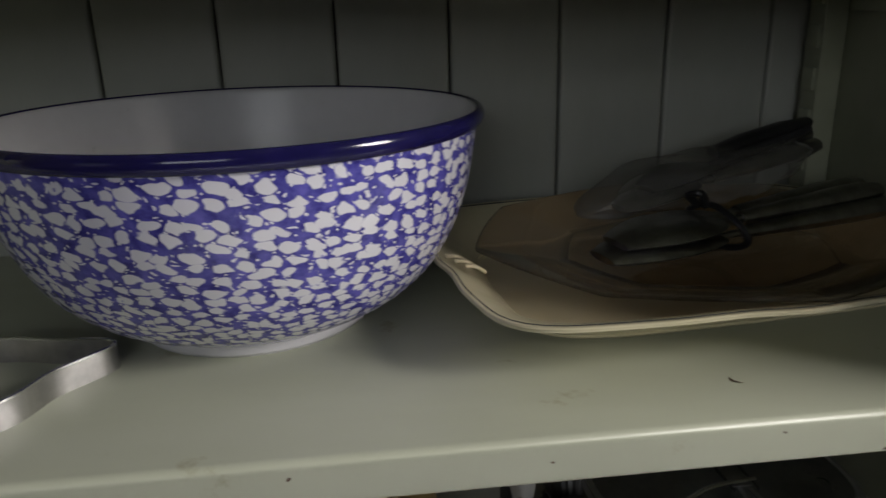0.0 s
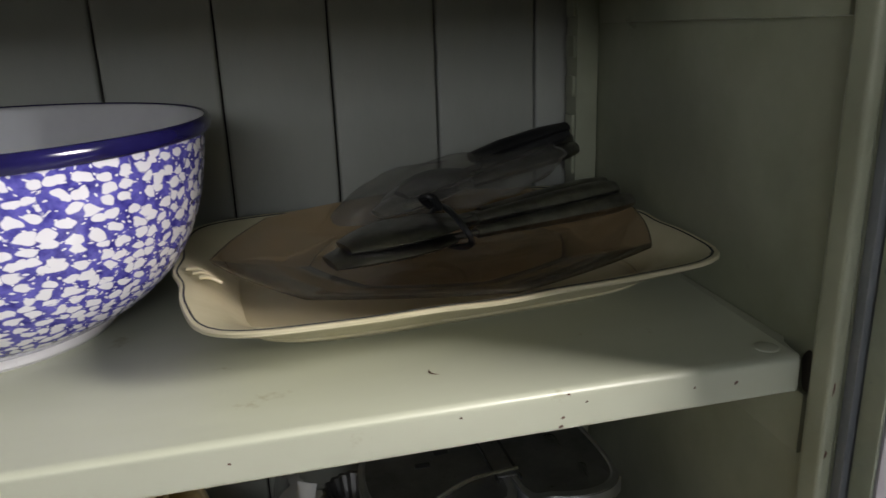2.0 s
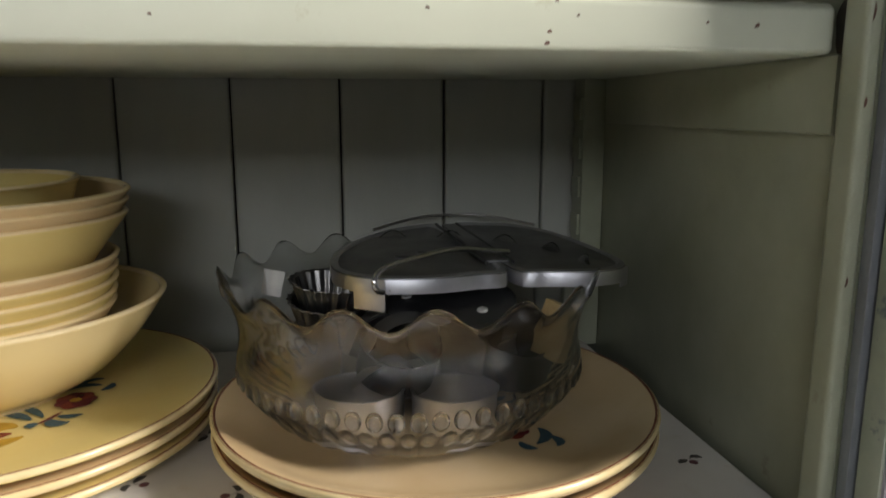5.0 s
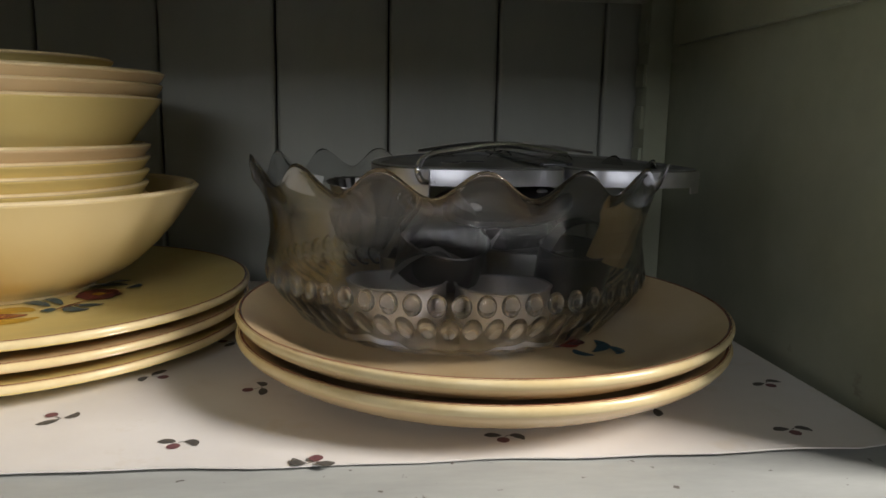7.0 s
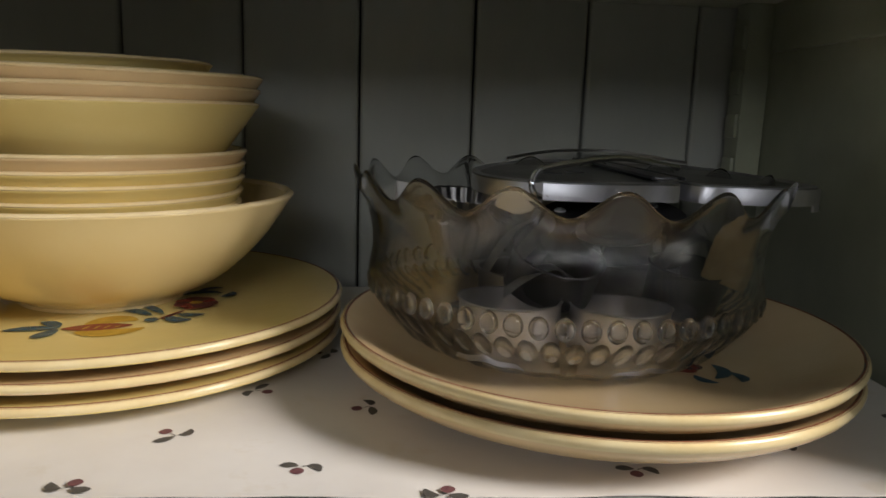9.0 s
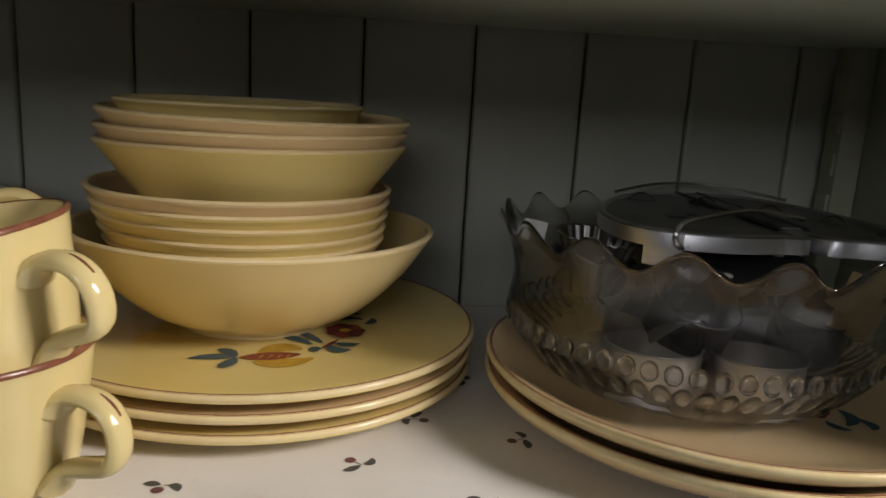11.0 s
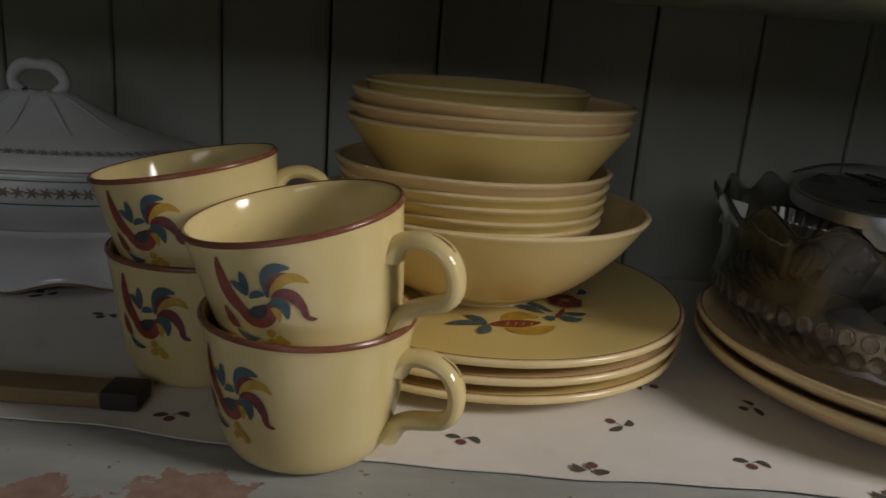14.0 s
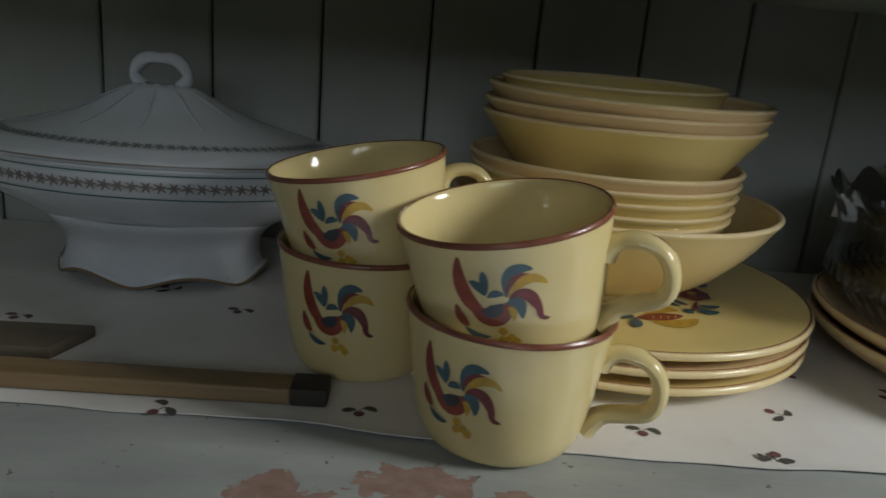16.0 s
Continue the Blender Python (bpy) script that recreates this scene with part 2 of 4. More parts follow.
def glass(name, colour, rough=0.02, alpha=1.0):
    m, nt, links, p = nodes_of(name)
    p.inputs["Base Color"].default_value = (*colour, 1)
    p.inputs["Transmission Weight"].default_value = 1.0
    p.inputs["Alpha"].default_value = alpha
    p.inputs["IOR"].default_value = 1.48
    f = noise_tex(nt, links, 40, 3)
    links.new(math_node(nt, links, "MULTIPLY", f, rough * 2), p.inputs["Roughness"])
    return m


sponge, peeling, liner = sponge_blue(), peeling_paint(), paper()
clear_glass = glass("clear_glass", (0.92, 0.93, 0.94), 0.015, 0.91)
bag_film = surface("bag_film", (0.20, 0.19, 0.17), (0.34, 0.33, 0.30), 40, 130, 0.2, bump=0.6, dist=0.002)
bag_film.node_tree.nodes["Principled BSDF"].inputs["Alpha"].default_value = 0.36
amber_glass = glass("amber_glass", (0.63, 0.48, 0.36), 0.03, 0.88)


# ---- builders ----
def part(name, bm, mats, parent=None, label="", smooth=True, kind=""):
    me = bpy.data.meshes.new(name)
    bmesh.ops.recalc_face_normals(bm, faces=bm.faces)
    bm.to_mesh(me)
    bm.free()
    for m in (mats if isinstance(mats, (list, tuple)) else [mats]):
        me.materials.append(m)
    if smooth:
        me.shade_smooth()
        me.set_sharp_from_angle(angle=radians(38))
    ob = new(name, me)
    ob.parent = parent
    return tagged(ob, label=label, kind=kind)


def thing(name, m, label, category, group=""):
    ob = new(name)
    ob.empty_display_size = 0.02
    ob.matrix_world = m
    return tagged(ob, label, category, group)


def box(bm, x0, x1, y0, y1, z0, z1, bevel=0.0, seg=2):
    r = bmesh.ops.create_cube(bm, size=1)
    for v in r["verts"]:
        v.co = Vector(((x0 + x1) / 2 + v.co.x * (x1 - x0), (y0 + y1) / 2 + v.co.y * (y1 - y0), (z0 + z1) / 2 + v.co.z * (z1 - z0)))
    if bevel:
        bmesh.ops.bevel(bm, geom=list({e for v in r["verts"] for e in v.link_edges}), offset=bevel, segments=seg, affect="EDGES", profile=0.6)
    return bm


def boxed(name, x0, x1, y0, y1, z0, z1, mats, parent=None, bevel=0.0, label="", kind=""):
    return part(name, box(bmesh.new(), x0, x1, y0, y1, z0, z1, bevel), mats, parent, label, True, kind)


def smooth_profile(pts, sub=4):
    """Catmull-Rom through the profile's points."""
    out = []
    for i in range(len(pts) - 1):
        p0, p1, p2, p3 = (Vector((*pts[max(0, min(len(pts) - 1, i + k))], 0)) for k in (-1, 0, 1, 2))
        for s in range(sub):
            t = s / sub
            v = 0.5 * (2 * p1 + (p2 - p0) * t + (2 * p0 - 5 * p1 + 4 * p2 - p3) * t * t + (3 * p1 - p0 - 3 * p2 + p3) * t ** 3)
            out.append((max(0.0, v.x), v.y))
    return out + [pts[-1]]


def lathe(profile, n=96, warp=None, bm=None):
    """Turns a profile of (radius, height) about z; warp(angle, radius, height) may move the point."""
    bm = bm or bmesh.new()
    rings = []
    for r, z in profile:
        if r < 1e-6:
            p = Vector(warp(0.0, 0.0, z)) if warp else Vector((0, 0, z))
            rings.append([bm.verts.new(p)])
            continue
        ring = []
        for i in range(n):
            a = 2 * math.pi * i / n
            ring.append(bm.verts.new(warp(a, r, z) if warp else (r * math.cos(a), r * math.sin(a), z)))
        rings.append(ring)
    for a, b in zip(rings, rings[1:]):
        for i in range(n):
            j = (i + 1) % n
            if len(a) == 1 and len(b) == 1:
                break
            if len(a) == 1:
                bm.faces.new((a[0], b[i], b[j]))
            elif len(b) == 1:
                bm.faces.new((a[i], b[0], a[j]))
            else:
                bm.faces.new((a[i], b[i], b[j], a[j]))
    return bm


def sweep(pts, half_w, half_h, side=(0, 0, 1), n=10, closed=False, bm=None, taper=None):
    """A bar of oval section along points; side: the direction of half_w."""
    bm = bm or bmesh.new()
    pts = [Vector(p) for p in pts]
    rings, count = [], len(pts)
    for i, p in enumerate(pts):
        a, b = (pts[(i - 1) % count], pts[(i + 1) % count]) if closed else (pts[max(0, i - 1)], pts[min(count - 1, i + 1)])
        d = (b - a).normalized()
        u = Vector(side)
        u = (u - d * u.dot(d)).normalized()
        w = d.cross(u)
        k = taper(i / (count - 1)) if taper else 1.0
        rings.append([bm.verts.new(p + u * (half_w * k * math.cos(2 * math.pi * j / n)) + w * (half_h * k * math.sin(2 * math.pi * j / n))) for j in range(n)])
    for i in range(count if closed else count - 1):
        a, b = rings[i], rings[(i + 1) % count]
        for j in range(n):
            bm.faces.new((a[j], a[(j + 1) % n], b[(j + 1) % n], b[j]))
    if not closed:
        bm.faces.new(rings[0][::-1])
        bm.faces.new(rings[-1])
    return bm


def curve_points(pts, sub=5, closed=False):
    pts = [Vector(p) for p in pts]
    n, out = len(pts), []
    for i in range(n if closed else n - 1):
        g = (lambda k: pts[k % n]) if closed else (lambda k: pts[max(0, min(n - 1, k))])
        p0, p1, p2, p3 = g(i - 1), g(i), g(i + 1), g(i + 2)
        for s in range(sub):
            t = s / sub
            out.append(0.5 * (2 * p1 + (p2 - p0) * t + (2 * p0 - 5 * p1 + 4 * p2 - p3) * t * t + (3 * p1 - p0 - 3 * p2 + p3) * t ** 3))
    return out if closed else out + [pts[-1]]


def band(pts, height, thick, bm=None):
    """A closed upright metal strip that follows points on the ground."""
    bm = bm or bmesh.new()
    pts = [Vector(p) for p in pts]
    n, loops = len(pts), []
    for i, p in enumerate(pts):
        d = (pts[(i + 1) % n] - pts[i - 1]).normalized()
        o = Vector((-d.y, d.x, 0)) * thick / 2
        loops.append([bm.verts.new(q) for q in (p + o, p - o, p - o + Vector((0, 0, height)), p + o + Vector((0, 0, height)))])
    for i in range(n):
        a, b = loops[i], loops[(i + 1) % n]
        for j in range(4):
            bm.faces.new((a[j], a[(j + 1) % 4], b[(j + 1) % 4], b[j]))
    return bm


def stroke(bm, slot, p0, p1, p2, width, place, n=10, power=0.6):
    """One painted brush stroke: a bent leaf shape laid on a surface by place(u, v)."""
    rows = []
    for i in range(n + 1):
        t = i / n
        x = (1 - t) ** 2 * p0[0] + 2 * t * (1 - t) * p1[0] + t * t * p2[0]
        y = (1 - t) ** 2 * p0[1] + 2 * t * (1 - t) * p1[1] + t * t * p2[1]
        dx = 2 * (1 - t) * (p1[0] - p0[0]) + 2 * t * (p2[0] - p1[0])
        dy = 2 * (1 - t) * (p1[1] - p0[1]) + 2 * t * (p2[1] - p1[1])
        l = math.hypot(dx, dy) or 1
        w = width / 2 * max(0.06, math.sin(math.pi * min(1, max(0, t)))) ** power
        rows.append([bm.verts.new(place(x - dy / l * w * k, y + dx / l * w * k)) for k in (-1, -0.33, 0.33, 1)])
    for a, b in zip(rows, rows[1:]):
        for j in range(3):
            bm.faces.new((a[j], a[j + 1], b[j + 1], b[j])).material_index = slot


def dot(bm, slot, x, y, r, place):
    stroke(bm, slot, (x - r, y), (x, y), (x + r, y), 2 * r, place, 8, 0.5)


# ---- structure of the cupboard and the room round it ----
X0, SIDE, BACK = -0.78, 0.385, 0.615
FLOOR_Z, MID_Z, TOP_Z = 0.8985, 1.1615, 1.378


def structure():
    wall_back = tagged(new("wall_back"), "grey-green painted tongue-and-groove boards of the cupboard back", kind="structure")
    bm = bmesh.new()
    box(bm, -0.0453, 0.0453, 0.0, 0.012, 0.0, 0.80, 0.0034, 3)
    first = part("board", bm, board_paint, wall_back)
    k = 0
    for i in range(-9, 4):
        x = 0.0767 + 0.0923 * i + 0.04615
        ob = first if k == 0 else new("board", first.data)
        ob.parent = wall_back
        ob.location = (x, BACK + 0.0006 * math.sin(5.1 * i), 0.84)
        k += 1
    boxed("backing", X0 - 0.03, 0.50, BACK + 0.0125, BACK + 0.03, 0.80, 1.70, dark_wood_and_shade, wall_back)

    side = tagged(new("wall_right"), "worn green painted side panel of the cupboard with rounded front edge", kind="structure")
    bm = bmesh.new()
    box(bm, 0.3872, 0.3950, 0.2525, BACK + 0.012, 0.80, 1.70, 0.0015)
    for v in bm.verts:
        v.co.x += 0.0155 * (v.co.y - 0.25) / 0.365
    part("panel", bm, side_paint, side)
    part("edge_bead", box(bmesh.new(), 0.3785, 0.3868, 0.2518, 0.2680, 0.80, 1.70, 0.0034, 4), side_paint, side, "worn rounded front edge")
    # notched strip for moving the shelves, in the back corner
    bm = bmesh.new()
    box(bm, 0.3805, 0.4008, 0.583, 0.606, 0.895, 1.60, 0.001)
    for i in range(19):
        z = 0.93 + 0.0345 * i
        box(bm, 0.3780, 0.3815, 0.586, 0.603, z, z + 0.019, 0.0015)
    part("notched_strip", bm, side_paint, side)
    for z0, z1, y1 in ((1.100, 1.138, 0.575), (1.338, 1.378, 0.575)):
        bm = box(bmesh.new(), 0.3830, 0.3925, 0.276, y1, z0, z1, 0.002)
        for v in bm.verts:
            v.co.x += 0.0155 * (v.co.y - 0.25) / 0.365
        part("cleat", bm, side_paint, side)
    # paint runs; the chipped gap's shade at the shelf's end is painted dark
    bm = bmesh.new()
    stroke(bm, 0, (0.2780, 1.1630), (0.2800, 1.152), (0.2770, 1.1360), 0.0105, lambda u, v: (0.3864 + 0.0425 * (u - 0.25), u + 0.0005 * math.sin(420 * v), v), 24, 0.4)
    part("gap_shade", bm, dark_wood_and_shade, side, "dark patch painted as the worn gap's shade beside the shelf end")

    for y0, z0, y1, z1, y2, z2, w in ((0.2705, 1.138, 0.2690, 1.128, 0.2725, 1.122, 0.0016), (0.2690, 1.120, 0.2720, 1.112, 0.2700, 1.100, 0.0013), (0.2740, 1.098, 0.2700, 1.090, 0.2715, 1.078, 0.0012), (0.2690, 1.062, 0.2730, 1.056, 0.2705, 1.046, 0.0011)):
        bm = bmesh.new()
        stroke(bm, 0, (y0, z0), (y1, z1), (y2, z2), w, lambda u, v: (0.3866 + 0.0425 * (u - 0.25), u, v), 12)
        part("flaked_edge", bm, chip_brown, side)
    for z0, z1, w in ((1.158, 1.150, 0.0012), (1.118, 1.113, 0.0016), (1.036, 1.031, 0.0013)):
        bm = bmesh.new()
        stroke(bm, 0, (0.3808, z0), (0.3815, (z0 + z1) / 2), (0.3802, z1), w, lambda u, v: (u, 0.2515, v), 8)
        part("flaked_edge", bm, chip_brown, side)

    left = tagged(boxed("wall_left", X0 - 0.02, X0, 0.25, BACK + 0.012, 0.80, 1.70, side_paint, bevel=0.002), "green painted side panel of the cupboard", kind="structure")

    shelf = tagged(new("shelf_upper"), "pale green painted wooden shelf with chipped rounded front edge", kind="structure")
    bm = bmesh.new()
    plan = ((X0, 0.279), (0.3822, 0.279), (0.3846, 0.2815), (0.3850, 0.297), (0.3886, 0.301), (0.4010, BACK - 0.002), (X0, BACK - 0.002))
    low = [bm.verts.new((x, y, 1.138)) for x, y in plan]
    high = [bm.verts.new((x, y, MID_Z)) for x, y in plan]
    bm.faces.new(low[::-1])
    bm.faces.new(high)
    for a in range(len(plan)):
        b = (a + 1) % len(plan)
        bm.faces.new((low[a], low[b], high[b], high[a]))
    for z, size in ((1.138, 0.0028), (MID_Z, 0.0046)):
        bmesh.ops.bevel(bm, geom=[e for e in bm.edges if all(v.co.y < 0.2985 and abs(v.co.z - z) < 1e-5 for v in e.verts)], offset=size, segments=5, affect="EDGES", profile=0.5)
    part("plank", bm, shelf_paint, shelf)
    random.seed(4)
    for x, z, s in ((0.189, 1.155, 1.5), (0.078, 1.150, 1.3), (0.256, 1.153, 1.6), (0.343, 1.150, 1.8), (0.243, 1.146, 1.5), (0.242, 1.141, 1.9), (0.246, 1.159, 1.4),
                    (-0.040, 1.153, 1.9), (0.318, 1.151, 1.1), (-0.20, 1.150, 1.3), (-0.075, 1.142, 0.9)):
        bm = bmesh.new()
        s *= random.uniform(0.55, 0.85)
        stroke(bm, 0, (-0.0009 * s, -0.0006 * s), (0.0004 * s, 0.0007 * s), (0.0008 * s, random.uniform(-0.0012, 0.0012)), 0.0013 * s, lambda u, v, x=x, z=z: (x + u, 0.2788, z + v), 6)
        part("chip", bm, chip_brown, shelf)
    bm = bmesh.new()
    stroke(bm, 0, (0.183, 0.322), (0.181, 0.317), (0.187, 0.315), 0.0014, lambda u, v: (u, v, MID_Z + 0.0003), 8)
    part("chip", bm, chip_brown, shelf)
    flake = part("paint_flake", lathe([(0.0, 0.0014), (0.004, 0.0013), (0.0065, 0.0007), (0.007, 0.0)], 24), shelf_paint, shelf)
    flake.location = (0.370, 0.292, MID_Z)
    tagged(boxed("shelf_top", X0, 0.387, 0.279, BACK - 0.002, TOP_Z, TOP_Z + 0.028, shelf_paint, bevel=0.0045), "pale green painted wooden shelf", kind="structure")
    tagged(boxed("shelf_lower", X0, 0.3865, 0.195, BACK - 0.002, 0.872, FLOOR_Z, peeling, bevel=0.004), "scuffed grey-green shelf board with flaking paint", kind="structure")

    stile = tagged(new("face_frame"), "lilac painted face frame beside the cupboard opening", kind="structure")
    boxed("stile", 0.3920, 1.36, 0.2275, 0.2445, 0.0, 2.75, lilac_paint, stile, 0.0015)
    boxed("edge_strip", 0.3900, 0.3920, 0.2290, 0.2430, 0.86, 1.72, reveal_paint, stile, 0.0006)
    boxed("stile", -1.9, X0, 0.2275, 0.2445, 0.0, 2.75, lilac_paint, stile, 0.0015)
    boxed("rail", X0, 0.3900, 0.2275, 0.2445, 1.70, 2.75, lilac_paint, stile, 0.0015)
    boxed("rail", X0, 0.3900, 0.190, 0.2445, 0.0, 0.8715, lilac_paint, stile, 0.0015)
    bm = bmesh.new()
    stroke(bm, 0, (0.4005, 1.157), (0.396, 1.153), (0.399, 1.149), 0.0028, lambda u, v: (u, 0.2271, v), 8)
    part("chip", bm, chip_brown, stile)
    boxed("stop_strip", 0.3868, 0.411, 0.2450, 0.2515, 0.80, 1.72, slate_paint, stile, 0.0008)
    # Panel added to close the gap behind the stile, coloured dark as its shade.
    boxed("gap_backing", 0.412, 0.424, 0.236, 0.66, 0.80, 1.72, dark_wood_and_shade, stile)

    wall = tagged(new("room_walls"), "plain plastered room walls with three window openings", kind="structure")
    for y0, y1, z0, z1 in ((-2.6, -1.70, 0, 2.75), (-0.90, 0.246, 0, 2.75), (-1.70, -0.90, 0, 1.25), (-1.70, -0.90, 2.0, 2.75)):
        boxed("wall", -1.96, -1.9, y0, y1, z0, z1, room_wall, wall)
    for y0, y1, z0, z1 in ((-2.6, -0.50, 0, 2.75), (0.18, 0.246, 0, 2.75), (-0.50, 0.18, 0, 1.42), (-0.50, 0.18, 2.02, 2.75)):
        boxed("wall", 1.30, 1.36, y0, y1, z0, z1, room_wall, wall)
    for x0, x1, z0, z1 in ((-1.9, -1.25, 0, 2.75), (0.15, 1.36, 0, 2.75), (-1.25, 0.15, 0, 1.59), (-1.25, 0.15, 2.27, 2.75)):
        boxed("wall", x0, x1, -2.62, -2.5, z0, z1, room_wall, wall)
    win = tagged(new("window_1"), "white painted window frame with crossed bars", kind="structure")
    boxed("window_bar", -0.565, -0.535, -2.50, -2.48, 1.59, 2.27, white_china, win)
    boxed("window_bar", -1.25, 0.15, -2.505, -2.485, 1.92, 1.95, white_china, win)
    win = tagged(new("window_2"), "white painted side window frame with crossed bars", kind="structure")
    boxed("window_bar", 1.275, 1.295, -0.17, -0.15, 1.42, 2.02, white_china, win)
    boxed("window_bar", 1.270, 1.290, -0.50, 0.18, 1.71, 1.73, white_china, win)
    # Unseen window, added to go with the lamp over the floor tiles.
    win = tagged(new("added_window"), "added unseen low window frame, white painted, with a middle bar", kind="structure")
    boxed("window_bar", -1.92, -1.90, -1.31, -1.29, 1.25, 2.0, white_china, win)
    ground = tagged(boxed("floor", -1.92, 1.36, -2.62, 0.246, -0.03, -0.004, room_floor), "black and white checked floor tiles", kind="structure")
    first = {}
    for i in range(16):
        for k in range(13):
            m = (tile_black, tile_white)[(i + k) % 2]
            if m not in first:
                first[m] = part("tile", box(bmesh.new(), 0.0015, 0.1985, 0.0015, 0.1985, -0.004, 0.0, 0.0012, 1), m, ground)
                ob = first[m]
            else:
                ob = new("tile", first[m].data)
                ob.parent = ground
            ob.location = (-1.88 + 0.2 * i, -2.45 + 0.2 * k, 0)
    tagged(boxed("ceiling", -1.92, 1.36, -2.62, 0.70, 2.75, 2.78, room_wall), "plain plaster ceiling", kind="structure")



structure()


def shelf_liner():
    ob = tagged(new("shelf_liner"), "white shelf paper printed with small berry sprigs, creased edge", "shelf paper")
    xs = [X0 + 0.003 + (0.3850 - X0 - 0.003) * i / 90 for i in range(91)]
    knots = ((-0.80, 0.299), (-0.41, 0.2955), (-0.274, 0.2905), (-0.20, 0.281), (-0.129, 0.273), (0.012, 0.2695), (0.134, 0.2685), (0.25, 0.2665), (0.364, 0.264), (0.39, 0.272))

    def front(x):
        for (a, ya), (b, yb) in zip(knots, knots[1:]):
            if a <= x <= b:
                return ya + (yb - ya) * (x - a) / (b - a) + 0.0010 * math.sin(41 * x) + 0.0007 * math.sin(97 * x + 1)
        return knots[-1][1]
    bm, grid = bmesh.new(), []
    for x in xs:
        f, col = front(x), []
        for t in (0, 0.006, 0.015, 0.03, 0.06, 0.15, 0.4, 1.0):
            y = f + (0.611 - f) * t
            lift = 0.0004 * (1 + math.sin(23 * x + 0.7)) * math.exp(-t / 0.012)
            col.append((bm.verts.new((x, y, 0.9 + lift)), bm.verts.new((x, y, 0.8994 + lift * 0.95))))
        grid.append(col)
    for a, b in zip(grid, grid[1:]):
        for i in range(len(a) - 1):
            bm.faces.new((a[i][0], b[i][0], b[i + 1][0], a[i + 1][0]))
            bm.faces.new((a[i][1], a[i + 1][1], b[i + 1][1], b[i][1]))
        bm.faces.new((a[0][0], a[0][1], b[0][1], b[0][0]))
    part("sheet", bm, liner, ob)
    flat = lambda u, v: (u, v, 0.0)
    sprigs = []
    for kind in range(2):
        bm = bmesh.new()
        if kind == 0:
            stroke(bm, 0, (-0.0015, 0.0015), (-0.007, 0.004), (-0.0105, 0.002), 0.0055, flat)
            stroke(bm, 0, (0.003, 0.0015), (0.008, 0.003), (0.0095, -0.004), 0.0055, flat)
            dot(bm, 1, -0.0015, -0.0035, 0.0034, flat)
            stroke(bm, 0, (0, 0), (0.001, 0.002), (0.004, 0.002), 0.0007, flat, 6)
        else:
            dot(bm, 1, -0.004, 0.005, 0.0034, flat)
            stroke(bm, 0, (0.004, 0.001), (0.010, 0.001), (0.0085, 0.008), 0.0055, flat)
            stroke(bm, 0, (0.002, -0.001), (-0.002, -0.006), (-0.0075, -0.0075), 0.0055, flat)
            stroke(bm, 0, (-0.002, 0.003), (0.002, 0.001), (0.003, -0.001), 0.0007, flat, 6)
        sprigs.append(bm)
    meshes = []
    for bm in sprigs:
        o = part("printed_sprig", bm, [leaf_ink, berry_ink], ob)
        meshes.append(o)
    spots = [(0.004, 0.324, 1, 0), (0.065, 0.293, 0, 0), (0.034, 0.379, 1, 200), (0.091, 0.355, 1, 60), (0.206, 0.288, 0, 0), (0.285, 0.314, 1, 40), (0.341, 0.285, 0, 10), (0.363, 0.344, 0, 30),
             (0.123, 0.2695, 0, 180), (-0.328, 0.2955, 1, 90), (-0.231, 0.304, 0, 20), (-0.32, 0.431, 0, 0), (-0.082, 0.299, 0, 0), (-0.378, 0.463, 1, 0), (-0.021, 0.2775, 0, 180), (0.064, 0.437, 1, 30),
             (-0.45, 0.40, 0, 0), (-0.47, 0.31, 1, 0), (-0.15, 0.385, 1, 80), (0.33, 0.46, 1, 0)]
    for i, (x, y, k, rot) in enumerate(spots):
        if i < 2:
            o = meshes[k]
        else:
            o = new("printed_sprig", meshes[k].data)
            o.parent = ob
        o.matrix_basis = pose(x, y, 0.9003 + (0.0009 if y < 0.285 else 0), 0, 0, rot) @ Matrix.Diagonal((0.84, 0.84, 1, 1))


shelf_liner()


# ---- lower shelf: plates and bowls ----
PLATE = smooth_profile([(0.0, 0.0025), (0.074, 0.0025), (0.076, 0.0), (0.082, 0.0), (0.088, 0.0030), (0.112, 0.0058), (0.1355, 0.0088), (0.1378, 0.0112), (0.1362, 0.0137), (0.130, 0.0134), (0.112, 0.0116), (0.088, 0.0102), (0.05, 0.0100), (0.0, 0.0100)])
DEEP = smooth_profile([(0.0, 0.0020), (0.072, 0.0020), (0.074, 0.0), (0.080, 0.0), (0.090, 0.0020), (0.117, 0.0062), (0.1340, 0.0146), (0.1382, 0.0198), (0.1366, 0.0225), (0.129, 0.0198), (0.110, 0.0105), (0.090, 0.0060), (0.05, 0.0048), (0.0, 0.0048)])


def plate(name, profile, m, label, group, glaze):
    t = thing(name, m, label, "plate", group)
    part("body", lathe(profile, 112), glaze, t)
    rim = max(profile, key=lambda p: p[0])[0]
    top = max(p[1] for p in profile)
    part("rim_line", lathe([(rim - 0.0034, top - 0.0004), (rim - 0.0024, top + 0.0003), (rim - 0.0010, top - 0.0001), (rim - 0.0022, top - 0.0008), (rim - 0.0034, top - 0.0004)], 112), rim_brown, t, "thin brown painted line")
    part("rim", lathe(smooth_profile([(rim - 0.0016, top + 0.0001), (rim - 0.0002, top - 0.0006), (rim + 0.0004, top - 0.0022), (rim - 0.0004, top - 0.0040), (rim - 0.0020, top - 0.0046), (rim - 0.0016, top + 0.0001)], 2), 112), pale_edge, t, "pale worn rim edge")
    return t


